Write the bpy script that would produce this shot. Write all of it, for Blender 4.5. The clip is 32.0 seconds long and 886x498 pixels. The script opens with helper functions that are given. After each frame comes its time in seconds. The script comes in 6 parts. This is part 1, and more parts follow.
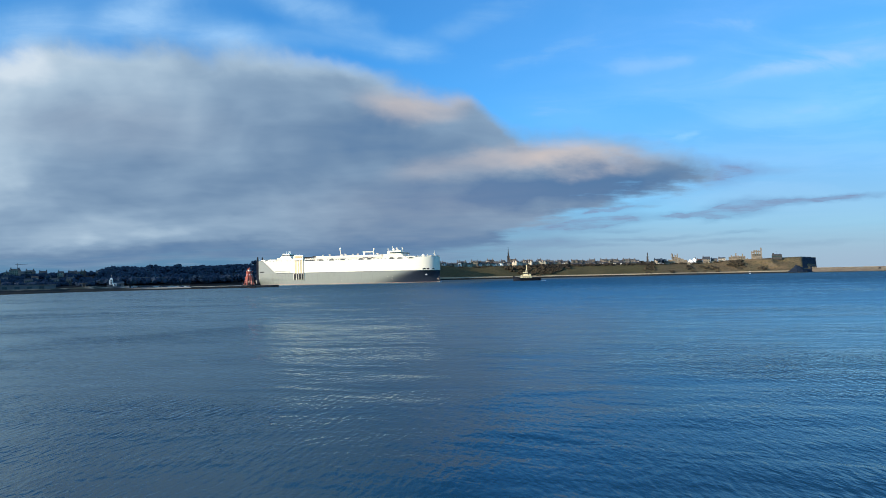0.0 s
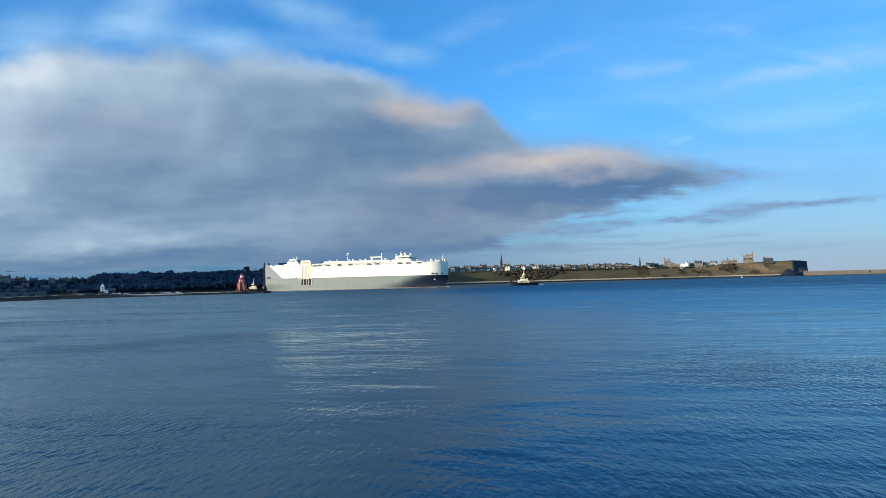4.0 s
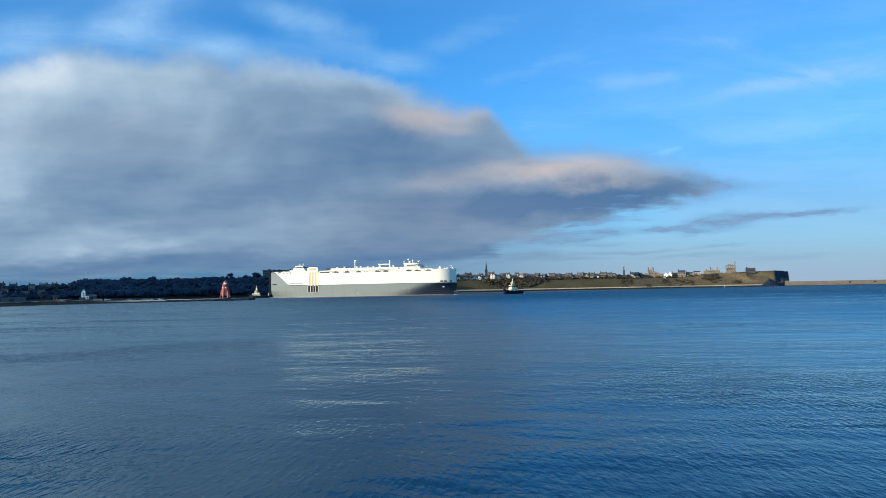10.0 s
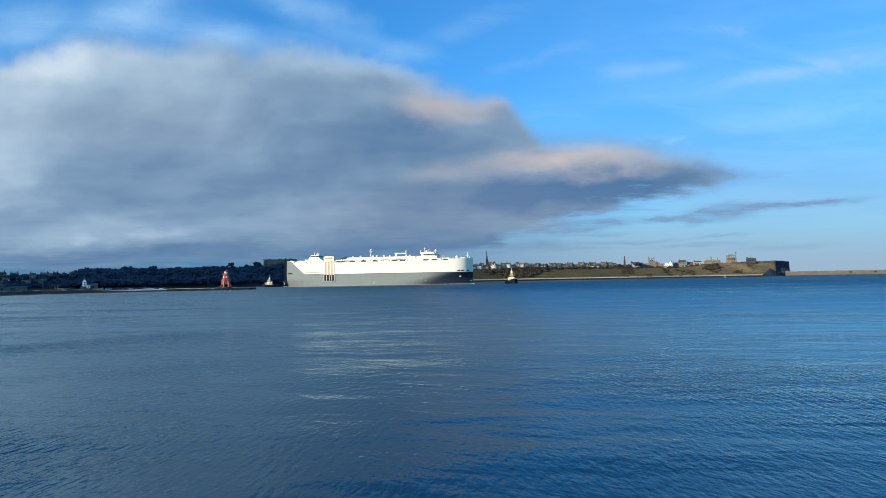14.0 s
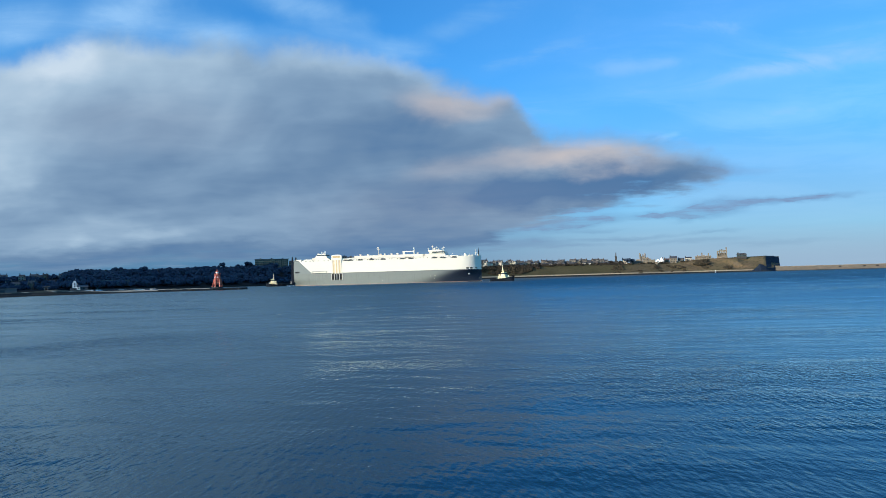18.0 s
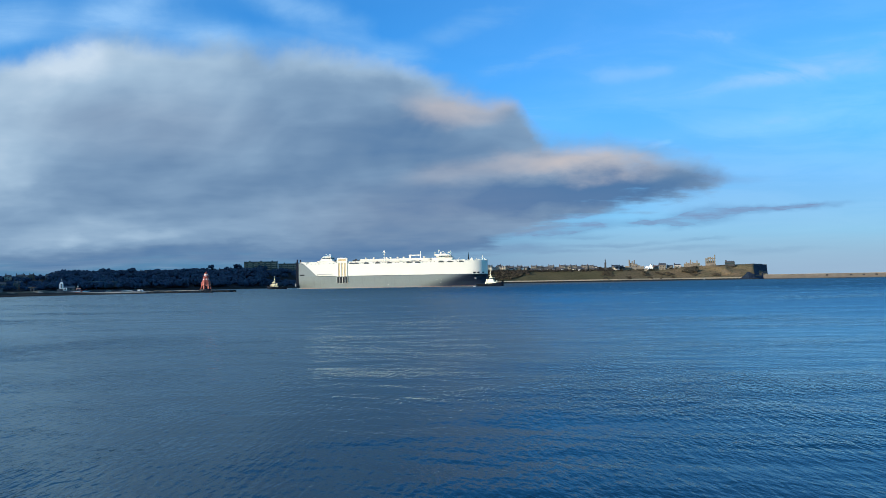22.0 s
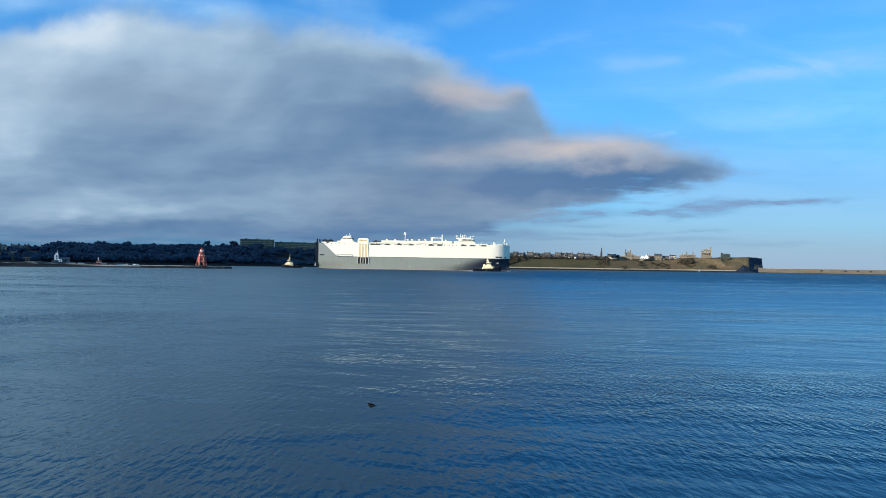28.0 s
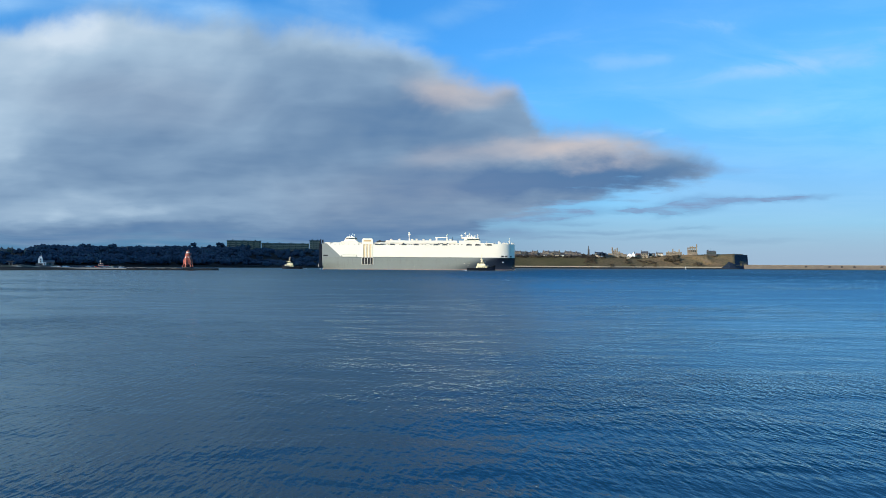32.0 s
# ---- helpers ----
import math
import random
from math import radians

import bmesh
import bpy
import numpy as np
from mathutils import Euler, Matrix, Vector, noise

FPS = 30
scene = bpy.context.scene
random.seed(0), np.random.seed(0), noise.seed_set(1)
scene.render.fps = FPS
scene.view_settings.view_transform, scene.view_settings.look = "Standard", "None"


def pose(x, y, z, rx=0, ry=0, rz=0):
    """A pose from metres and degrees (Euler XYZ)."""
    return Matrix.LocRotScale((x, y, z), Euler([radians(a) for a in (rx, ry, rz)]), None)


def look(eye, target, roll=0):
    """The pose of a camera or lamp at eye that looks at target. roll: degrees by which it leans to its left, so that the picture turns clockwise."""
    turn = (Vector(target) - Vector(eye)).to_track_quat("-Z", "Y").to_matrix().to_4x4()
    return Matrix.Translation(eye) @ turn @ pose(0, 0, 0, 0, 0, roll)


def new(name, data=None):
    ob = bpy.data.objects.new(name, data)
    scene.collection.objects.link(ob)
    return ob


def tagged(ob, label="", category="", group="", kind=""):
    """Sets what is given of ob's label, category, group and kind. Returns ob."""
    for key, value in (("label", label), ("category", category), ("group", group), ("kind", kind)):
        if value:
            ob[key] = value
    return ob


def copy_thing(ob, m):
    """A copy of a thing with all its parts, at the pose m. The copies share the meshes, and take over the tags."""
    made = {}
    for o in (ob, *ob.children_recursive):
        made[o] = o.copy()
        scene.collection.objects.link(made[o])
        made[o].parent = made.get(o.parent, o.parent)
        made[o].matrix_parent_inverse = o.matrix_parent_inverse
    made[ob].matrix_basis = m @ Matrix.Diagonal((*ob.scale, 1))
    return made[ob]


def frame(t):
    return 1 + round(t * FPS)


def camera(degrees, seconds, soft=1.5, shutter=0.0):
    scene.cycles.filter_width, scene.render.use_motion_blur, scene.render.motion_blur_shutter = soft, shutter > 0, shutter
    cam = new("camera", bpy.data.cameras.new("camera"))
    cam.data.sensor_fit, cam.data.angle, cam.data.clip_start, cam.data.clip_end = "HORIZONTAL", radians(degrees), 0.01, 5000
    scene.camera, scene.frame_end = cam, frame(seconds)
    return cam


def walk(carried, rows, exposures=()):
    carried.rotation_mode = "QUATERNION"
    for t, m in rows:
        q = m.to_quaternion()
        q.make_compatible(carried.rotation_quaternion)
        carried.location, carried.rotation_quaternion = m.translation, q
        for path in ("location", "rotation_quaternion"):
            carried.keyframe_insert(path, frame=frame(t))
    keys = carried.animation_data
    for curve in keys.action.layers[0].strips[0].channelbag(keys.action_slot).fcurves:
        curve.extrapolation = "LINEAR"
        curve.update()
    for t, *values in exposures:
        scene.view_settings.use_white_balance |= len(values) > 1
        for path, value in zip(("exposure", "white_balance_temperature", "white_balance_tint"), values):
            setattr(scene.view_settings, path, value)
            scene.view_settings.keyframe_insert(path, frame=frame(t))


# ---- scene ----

# ---- camera ----
EYE = (0.0, 0.0, 5.0)
cam = camera(64.0, 32.0, soft=0.68)
PATH = [
    (0, 92.27, 1.16, 2.30),
    (0.5, 92.63, 1.12, 2.03),
    (1, 92.88, 1.19, 1.95),
    (1.5, 92.73, 1.21, 1.71),
    (2, 92.61, 1.38, 1.76),
    (2.5, 92.41, 1.63, 1.65),
    (3, 92.43, 1.63, 1.49),
    (3.5, 92.68, 1.38, 1.71),
    (5.5, 92.38, 1.65, 1.84),
    (6, 92.18, 1.70, 1.70),
    (6.5, 92.94, 1.43, 1.70),
    (7, 92.99, 1.61, 1.03),
    (7.5, 93.03, 1.52, 1.16),
    (8, 93.29, 1.29, 0.92),
    (8.5, 93.25, 1.20, 0.82),
    (9, 93.12, 1.21, 0.65),
    (9.5, 93.21, 1.12, 0.50),
    (10, 93.30, 1.08, 0.52),
    (10.5, 93.32, 1.18, 0.50),
    (11, 93.30, 1.19, 0.45),
    (11.5, 93.08, 1.09, 0.46),
    (12, 92.95, 0.82, 0.32),
    (12.5, 92.72, 0.81, 0.32),
    (13, 92.57, 0.99, 0.57),
    (13.5, 92.53, 0.95, 0.51),
    (14, 92.46, 1.01, 0.57),
    (14.5, 92.26, 0.92, 0.17),
    (16.5, 92.23, 1.36, 0.30),
    (17, 92.20, 1.45, 0.37),
    (17.5, 92.40, 1.47, 0.12),
    (18, 92.29, 1.54, -0.07),
    (18.5, 92.42, 1.60, -0.19),
    (19, 92.68, 1.45, -0.07),
    (19.5, 92.85, 1.36, -0.29),
    (20, 92.90, 1.41, -0.27),
    (20.5, 92.93, 1.24, -0.46),
    (21, 92.93, 0.99, -0.68),
    (21.5, 92.81, 1.01, -0.69),
    (22, 92.64, 0.95, -0.90),
    (22.5, 92.56, 0.74, -0.87),
    (23, 92.72, 0.50, -1.30),
    (23.5, 92.54, 0.35, -1.38),
    (24, 92.50, 0.53, -1.48),
    (24.5, 92.77, 0.70, -1.52),
    (25, 92.56, 0.70, -1.69),
    (25.5, 92.45, 0.81, 0.12),
    (27.5, 91.11, -0.86, -0.32),
    (28, 91.32, -0.89, -1.24),
    (28.5, 91.45, -0.94, -1.57),
    (29, 91.79, -1.00, -1.57),
    (29.5, 92.03, -1.12, -2.01),
    (30, 91.91, -1.11, -1.96),
    (30.5, 91.67, -0.83, -2.30),
    (31, 91.59, -0.63, -2.41),
    (31.5, 91.52, -0.48, -2.11),
    (32, 91.29, -0.34, -2.22),
]
# the phone's white balance cools a little on the way
TONE = [(0, 0.38, 6500, 10), (6, 0.38, 6480, 10), (7.5, 0.34, 6300, 9), (14, 0.33, 6270, 9), (20, 0.31, 6130, 8.5), (25.5, 0.31, 6080, 8.5), (28, 0.37, 6250, 9), (32, 0.38, 6270, 9.5)]
walk(cam, [(t, pose(*EYE, rx, ry, rz)) for t, rx, ry, rz in PATH], TONE)

# ---- sky and sun ----
SUN_LEFT, SUN_UP = 235.0, 12.0   # compass bearing from +y, elevation
world = bpy.data.worlds.new("sky")
scene.world = world
world.use_nodes = True
wn, wl = world.node_tree.nodes, world.node_tree.links
wn.clear()
sky = wn.new("ShaderNodeTexSky")
sky.sky_type, sky.sun_disc = "NISHITA", False
sky.sun_elevation, sky.sun_rotation = radians(SUN_UP), radians(SUN_LEFT)
sky.air_density, sky.dust_density, sky.ozone_density = 1.0, 0.4, 1.3
tone = wn.new("ShaderNodeMix")
tone.data_type, tone.blend_type = "RGBA", "MULTIPLY"
tone.inputs[0].default_value = 1.0
tone.inputs[7].default_value = (0.265, 0.875, 1.55, 1.0)
back = wn.new("ShaderNodeBackground")
back.inputs["Strength"].default_value = 0.130
wout = wn.new("ShaderNodeOutputWorld")
wl.new(sky.outputs[0], tone.inputs[6])
wl.new(tone.outputs[2], back.inputs["Color"])
wl.new(back.outputs[0], wout.inputs["Surface"])

sun_data = bpy.data.lights.new("sun", "SUN")
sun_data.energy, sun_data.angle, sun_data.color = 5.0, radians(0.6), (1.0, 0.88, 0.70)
sun = new("sun", sun_data)
b, e = radians(SUN_LEFT), radians(SUN_UP)
sun.matrix_world = look((0, 0, 300), (-math.sin(b) * math.cos(e), -math.cos(b) * math.cos(e), 300 - math.sin(e)))


# ---- node helpers and materials ----
class Nodes:
    """Short hand for building a node tree."""

    def __init__(self, name):
        self.mat = bpy.data.materials.new(name)
        self.mat.use_nodes = True
        self.tree = self.mat.node_tree
        self.tree.nodes.clear()
        self.out = self.tree.nodes.new("ShaderNodeOutputMaterial")

    def node(self, kind, **inputs):
        n = self.tree.nodes.new("ShaderNode" + kind)
        for key, v in inputs.items():
            self.put(n.inputs[key.replace("_", " ")], v)
        return n

    def put(self, socket, v):
        if isinstance(v, bpy.types.NodeSocket):
            self.tree.links.new(v, socket)
        else:
            socket.default_value = v

    def math(self, op, a, b=0.0, c=0.0, clamp=False):
        n = self.tree.nodes.new("ShaderNodeMath")
        n.operation, n.use_clamp = op, clamp
        for s, v in zip(n.inputs, (a, b, c)):
            self.put(s, v)
        return n.outputs[0]

    def noise(self, vec, scale, detail=3.0, rough=0.5, distort=0.0):
        n = self.node("TexNoise", Vector=vec, Scale=scale, Detail=detail, Roughness=rough, Distortion=distort)
        return n.outputs["Fac"]

    def mapped(self, vec, scale=(1, 1, 1), turn=(0, 0, 0)):
        n = self.node("Mapping", Vector=vec)
        n.inputs["Scale"].default_value, n.inputs["Rotation"].default_value = scale, turn
        return n.outputs[0]

    def waves(self, vec, stretch, turn):
        """Coordinates for wave crests that are long in the direction of turn, in degrees from x."""
        n = self.node("Mapping", Vector=vec)
        n.vector_type = "TEXTURE"
        n.inputs["Scale"].default_value, n.inputs["Rotation"].default_value = (stretch, 1, 1), (0, 0, radians(turn))
        return n.outputs[0]

    def step(self, v, lo, hi):
        n = self.tree.nodes.new("ShaderNodeMapRange")
        n.interpolation_type = "SMOOTHSTEP"
        for k, s in (("Value", v), ("From Min", lo), ("From Max", hi)):
            self.put(n.inputs[k], s)
        return n.outputs[0]

    def mix(self, f, a, b):
        n = self.tree.nodes.new("ShaderNodeMix")
        n.data_type = "RGBA"
        self.put(n.inputs[0], f)
        for s, v in ((n.inputs[6], a), (n.inputs[7], b)):
            self.put(s, v if isinstance(v, bpy.types.NodeSocket) else (*v[:3], 1.0))
        return n.outputs[2]

    def coord(self, kind="Object"):
        return self.node("TexCoord").outputs[kind]

    def done(self, shader):
        self.tree.links.new(shader, self.out.inputs["Surface"])
        return self.mat


def surface(name, colour, rough=0.6, metal=0.0, vary=0.25, size=2.0, fine=12.0, bump=0.0, other=None, each=0.0, gloss=0.5):
    """A painted or natural surface: two scales of variation round a colour, fine relief."""
    n = Nodes(name)
    pos = n.coord()
    broad = n.step(n.noise(pos, 1.0 / size, 4.0, 0.6), 0.3, 0.7)
    grain = n.noise(pos, fine / size, 4.0, 0.6)
    dark = other or tuple(c * (1 - vary) for c in colour)
    lite = tuple(min(1.0, c * (1 + vary * 0.4)) for c in colour)
    col = n.mix(n.math("MULTIPLY_ADD", grain, 0.5, n.math("MULTIPLY", broad, 0.5)), dark, lite)
    if each:
        r = n.node("ObjectInfo").outputs["Random"]
        hs = n.node("HueSaturation", Color=col)
        n.put(hs.inputs["Value"], n.math("MULTIPLY_ADD", r, each, 1 - each / 2))
        col = hs.outputs[0]
    b = n.node("BsdfPrincipled", Base_Color=col, Roughness=rough, Metallic=metal)
    n.put(b.inputs["Roughness"], n.math("MULTIPLY_ADD", grain, 0.15, rough - 0.07, clamp=True))
    b.inputs["Specular IOR Level"].default_value = gloss
    if bump:
        bp = n.node("Bump", Height=grain, Strength=0.6, Distance=bump)
        n.put(b.inputs["Normal"], bp.outputs[0])
    return n.done(b.outputs[0])


def water_material():
    n = Nodes("sea_water")
    pos = n.coord()
    # swell, wind waves and ripples; the ripples come in patches, with slicks between
    a = n.noise(n.waves(pos, 2.2, 6), 0.11, 2.0, 0.45, 0.3)
    b = n.noise(n.waves(pos, 2.2, -14), 0.30, 2.0, 0.45, 0.3)
    c = n.noise(n.waves(pos, 2.6, -30), 1.2, 2.0, 0.5, 0.4)
    d = n.noise(n.waves(pos, 3.0, 84), 4.0, 1.5, 0.45, 0.3)
    f = n.noise(n.waves(pos, 2.2, -72), 6.4, 1.5, 0.45, 0.2)
    gust = n.step(n.noise(n.waves(pos, 3.4, -8), 0.030, 4.0, 0.6, 0.5), 0.40, 0.62)
    cats = n.step(n.noise(n.waves(pos, 2.0, 20), 0.10, 4.0, 0.6, 0.4), 0.42, 0.64)
    abreast = n.node("SeparateXYZ", Vector=pos).outputs
    # ripples grow away from straight ahead, fitted to the camera's view
    off_axis = n.step(n.math("ABSOLUTE", n.math("DIVIDE", abreast[0], n.math("MAXIMUM", abreast[1], 1.0))), 0.10, 0.50)
    patch = n.math("MULTIPLY", gust, n.math("MULTIPLY_ADD", cats, 0.75, 0.25))
    patch = n.math("MULTIPLY", patch, n.math("MULTIPLY_ADD", off_axis, 0.75, 0.55))
    far = n.tree.nodes.new("ShaderNodeVectorMath")
    far.operation = "LENGTH"
    n.put(far.inputs[0], n.mapped(pos, (1, 1, 0)))
    # wind waves are steeper near the camera, fitted to the view
    near_eye = n.step(far.outputs["Value"], 170.0, 45.0)
    h = n.math("MULTIPLY_ADD", b, n.math("MULTIPLY_ADD", near_eye, 0.12, 0.06), n.math("MULTIPLY", a, 0.19))
    h = n.math("MULTIPLY_ADD", c, n.math("MULTIPLY_ADD", patch, 0.080, 0.030), h)
    h = n.math("MULTIPLY_ADD", d, n.math("MULTIPLY_ADD", patch, 0.145, 0.028), h)
    h = n.math("MULTIPLY_ADD", f, n.math("MULTIPLY_ADD", patch, 0.065, 0.012), h)
    # far off only the faces of the waves turned this way are seen: a mean slope that grows with distance
    # weaker to the left and stronger to the right, fitted to the camera's view
    side = n.node("SeparateXYZ", Vector=pos).outputs
    bearing_gain = n.math("MULTIPLY_ADD", n.step(n.math("DIVIDE", side[0], n.math("ADD", far.outputs["Value"], 1.0)), -0.45, 0.02), 0.55, 0.50)
    for start, soft, slope in ((95.0, 45.0, 0.110), (300.0, 120.0, 0.13)):
        q = n.math("SUBTRACT", far.outputs["Value"], start)
        q = n.math("ADD", q, n.math("SQRT", n.math("MULTIPLY_ADD", q, q, soft * soft)))
        h = n.math("MULTIPLY_ADD", n.math("MULTIPLY", q, bearing_gain), 0.5 * slope / 0.8, h)
    bp = n.node("Bump", Height=h, Strength=1.0, Distance=0.8)
    # light from below the surface, and the sky mirrored in it
    body = n.node("BsdfDiffuse", Color=(0.0006, 0.023, 0.049, 1), Normal=bp.outputs[0])
    mirror = n.node("BsdfGlossy", Color=(0.79, 0.965, 1.0, 1), Roughness=0.12, Normal=bp.outputs[0])
    share_out = n.math("MULTIPLY", n.node("Fresnel", IOR=1.31, Normal=bp.outputs[0]).outputs[0], 0.94)
    m = n.node("MixShader", Fac=share_out)
    n.put(m.inputs[1], body.outputs[0])
    n.put(m.inputs[2], mirror.outputs[0])
    return n.done(m.outputs[0])


def curve(n, v, points, lo, hi, top):
    """A smooth profile: v from lo..hi, value 0..top, given as (v, value) pairs."""
    f = n.tree.nodes.new("ShaderNodeFloatCurve")
    c = f.mapping.curves[0]
    pts = [((x - lo) / (hi - lo), y / top) for x, y in points]
    c.points[0].location, c.points[1].location = pts[0], pts[-1]
    for q in pts[1:-1]:
        c.points.new(*q)
    f.mapping.update()
    n.put(f.inputs["Value"], n.math("DIVIDE", n.math("SUBTRACT", v, lo), hi - lo, clamp=True))
    return n.math("MULTIPLY", f.outputs[0], top)


# sideways and upward slopes of the cloud bank's upper and lower edge, from the quay
CLOUD_TOP = [(-0.75, 0.325), (-0.64, 0.340), (-0.58, 0.350), (-0.50, 0.362), (-0.44, 0.356), (-0.39, 0.345), (-0.33, 0.340), (-0.28, 0.338), (-0.22, 0.335), (-0.15, 0.330), (-0.09, 0.314), (-0.04, 0.292), (0.01, 0.279), (0.055, 0.272), (0.09, 0.250), (0.12, 0.214), (0.16, 0.198), (0.22, 0.192), (0.28, 0.188), (0.33, 0.176), (0.37, 0.158), (0.40, 0.130), (0.44, 0.05), (0.75, 0.0)]
CLOUD_LOW = [(-0.75, 0.028), (-0.3, 0.028), (0.0, 0.032), (0.04, 0.040), (0.07, 0.054), (0.10, 0.067), (0.15, 0.083), (0.20, 0.096), (0.25, 0.106), (0.30, 0.112), (0.36, 0.120), (0.43, 0.135), (0.75, 0.14)]
# plan edge of the added western stretch, beyond the view, that throws the shadow
CLOUD_SHADE_EDGE = [(-1900, 0), (-1600, 5), (-1450, 40), (-1370, 80), (-1300, 115), (-1245, 160), (-1185, 270), (-1123, 370), (-1075, 437), (-1016, 500), (-954, 590), (-930, 630), (-904, 665), (-860, 705), (-780, 760), (-400, 850)]
CLOUD_TONES = [(0.0, (0.070, 0.150, 0.285)), (0.25, (0.128, 0.210, 0.328)), (0.5, (0.207, 0.304, 0.421)), (0.75, (0.318, 0.424, 0.530)), (1.0, (0.49, 0.57, 0.645))]
ROSE, LENS, VEIL, CIRRUS = (0.470, 0.425, 0.42), (0.165, 0.215, 0.350), (0.130, 0.352, 0.635), (0.33, 0.53, 0.77)
HAZE_WEST, HAZE_EAST = (0.070, 0.148, 0.272), (0.285, 0.365, 0.475)
# lighter and darker masses of the bank: sideways, up, half width, half height, lean, tone
MASSES = [
    (-0.66, 0.27, 0.20, 0.14, 10, 0.44), (-0.66, 0.15, 0.12, 0.06, 0, 0.20), (-0.555, 0.330, 0.065, 0.048, 25, 0.26), (-0.46, 0.335, 0.12, 0.055, 0, 0.26), (-0.38, 0.295, 0.18, 0.065, -8, 0.20),
    (-0.54, 0.240, 0.09, 0.028, -5, -0.10), (-0.07, 0.200, 0.13, 0.045, -12, -0.22), (-0.06, 0.085, 0.19, 0.050, 3, -0.20), (-0.17, 0.17, 0.12, 0.05, -20, -0.12), (-0.36, 0.24, 0.20, 0.05, -15, 0.06), (-0.17, 0.322, 0.14, 0.034, 0, 0.34), (-0.06, 0.290, 0.08, 0.028, -22, 0.26),
    (0.215, 0.130, 0.19, 0.028, 4, -0.46), (0.05, 0.115, 0.14, 0.024, 3, -0.18), (-0.30, 0.135, 0.22, 0.030, 2, -0.08), (-0.50, 0.074, 0.28, 0.026, 1, 0.20), (-0.413, 0.074, 0.040, 0.012, 0, 0.15), (-0.52, 0.066, 0.022, 0.011, 0, 0.13),
    (-0.20, 0.088, 0.16, 0.016, 2, 0.12), (-0.10, 0.047, 0.30, 0.018, 0, -0.16), (-0.5, 0.040, 0.40, 0.016, 0, -0.22), (0.10, 0.050, 0.10, 0.016, 0, -0.14)]
# where the low sun warms it
WARMED = [(0.005, 0.250, 0.075, 0.030, -3, 0.62), (-0.05, 0.246, 0.06, 0.022, -15, 0.35), (0.195, 0.166, 0.135, 0.023, -1, 0.88), (0.055, 0.160, 0.12, 0.024, 6, 0.34), (0.08, 0.252, 0.06, 0.018, -10, 0.30), (-0.02, 0.098, 0.26, 0.05, 3, 0.12), (-0.45, 0.23, 0.2, 0.05, -5, 0.10)]
# lens clouds, torn ends and low bars above the headland
LENSES = [
    (0.378, 0.0870, 0.062, 0.0145, 5, 1.6), (0.352, 0.0790, 0.026, 0.0085, 10, 1.0), (0.305, 0.0805, 0.055, 0.0056, 3, 1.2), (0.450, 0.0945, 0.060, 0.0066, 4, 1.2), (0.535, 0.0990, 0.066, 0.0056, 4, 1.1),
    (0.200, 0.0740, 0.066, 0.0095, 6, 1.2), (0.135, 0.0675, 0.095, 0.0110, 3, 1.1), (0.100, 0.0450, 0.075, 0.0100, 1, 1.2), (0.175, 0.0855, 0.055, 0.0050, 8, 0.7), (0.215, 0.0600, 0.050, 0.0030, 1, 0.6),
    (0.245, 0.0480, 0.110, 0.0036, 2, 0.60), (0.345, 0.0425, 0.110, 0.0042, 1, 0.50), (0.385, 0.0550, 0.045, 0.0032, 2, 0.60), (0.46, 0.0370, 0.10, 0.0050, 1, 0.45), (0.180, 0.0390, 0.06, 0.0040, 0, 0.7),
    (0.372, 0.1350, 0.050, 0.0180, 8, 1.0), (0.425, 0.1370, 0.06, 0.0075, 2, 0.42), (0.36, 0.1520, 0.07, 0.0110, -8, 0.45), (0.23, 0.0930, 0.06, 0.0080, 8, 0.7)]
STREAKS = [
    (-0.62, 0.375, 0.13, 0.040, 5, 0.75), (-0.45, 0.392, 0.11, 0.050, 30, 0.50), (-0.37, 0.36, 0.13, 0.035, -8, 0.40), (-0.185, 0.388, 0.09, 0.028, -18, 0.60), (-0.10, 0.335, 0.13, 0.022, -12, 0.45), (-0.28, 0.345, 0.12, 0.03, 0, 0.4), (0.10, 0.305, 0.09, 0.014, 14, 0.30), (0.02, 0.36, 0.14, 0.024, 18, 0.25),
    # the 0.56 entry is an unseen veil added to grey the water's reflections
    (0.52, 0.292, 0.26, 0.0200, 6, 0.22), (0.40, 0.272, 0.20, 0.0200, 7, 0.16), (-0.40, 0.56, 0.55, 0.16, 0, 0.80), (0.62, 0.335, 0.20, 0.036, 12, 0.32), (0.40, 0.360, 0.22, 0.030, 8, 0.24), (0.30, 0.300, 0.20, 0.016, 9, 0.26), (0.60, 0.240, 0.20, 0.030, 10, 0.24), (0.320, 0.190, 0.020, 0.0050, 12, 0.55), (0.42, 0.215, 0.16, 0.018, 6, 0.20), (0.16, 0.225, 0.10, 0.030, -5, 0.35)]


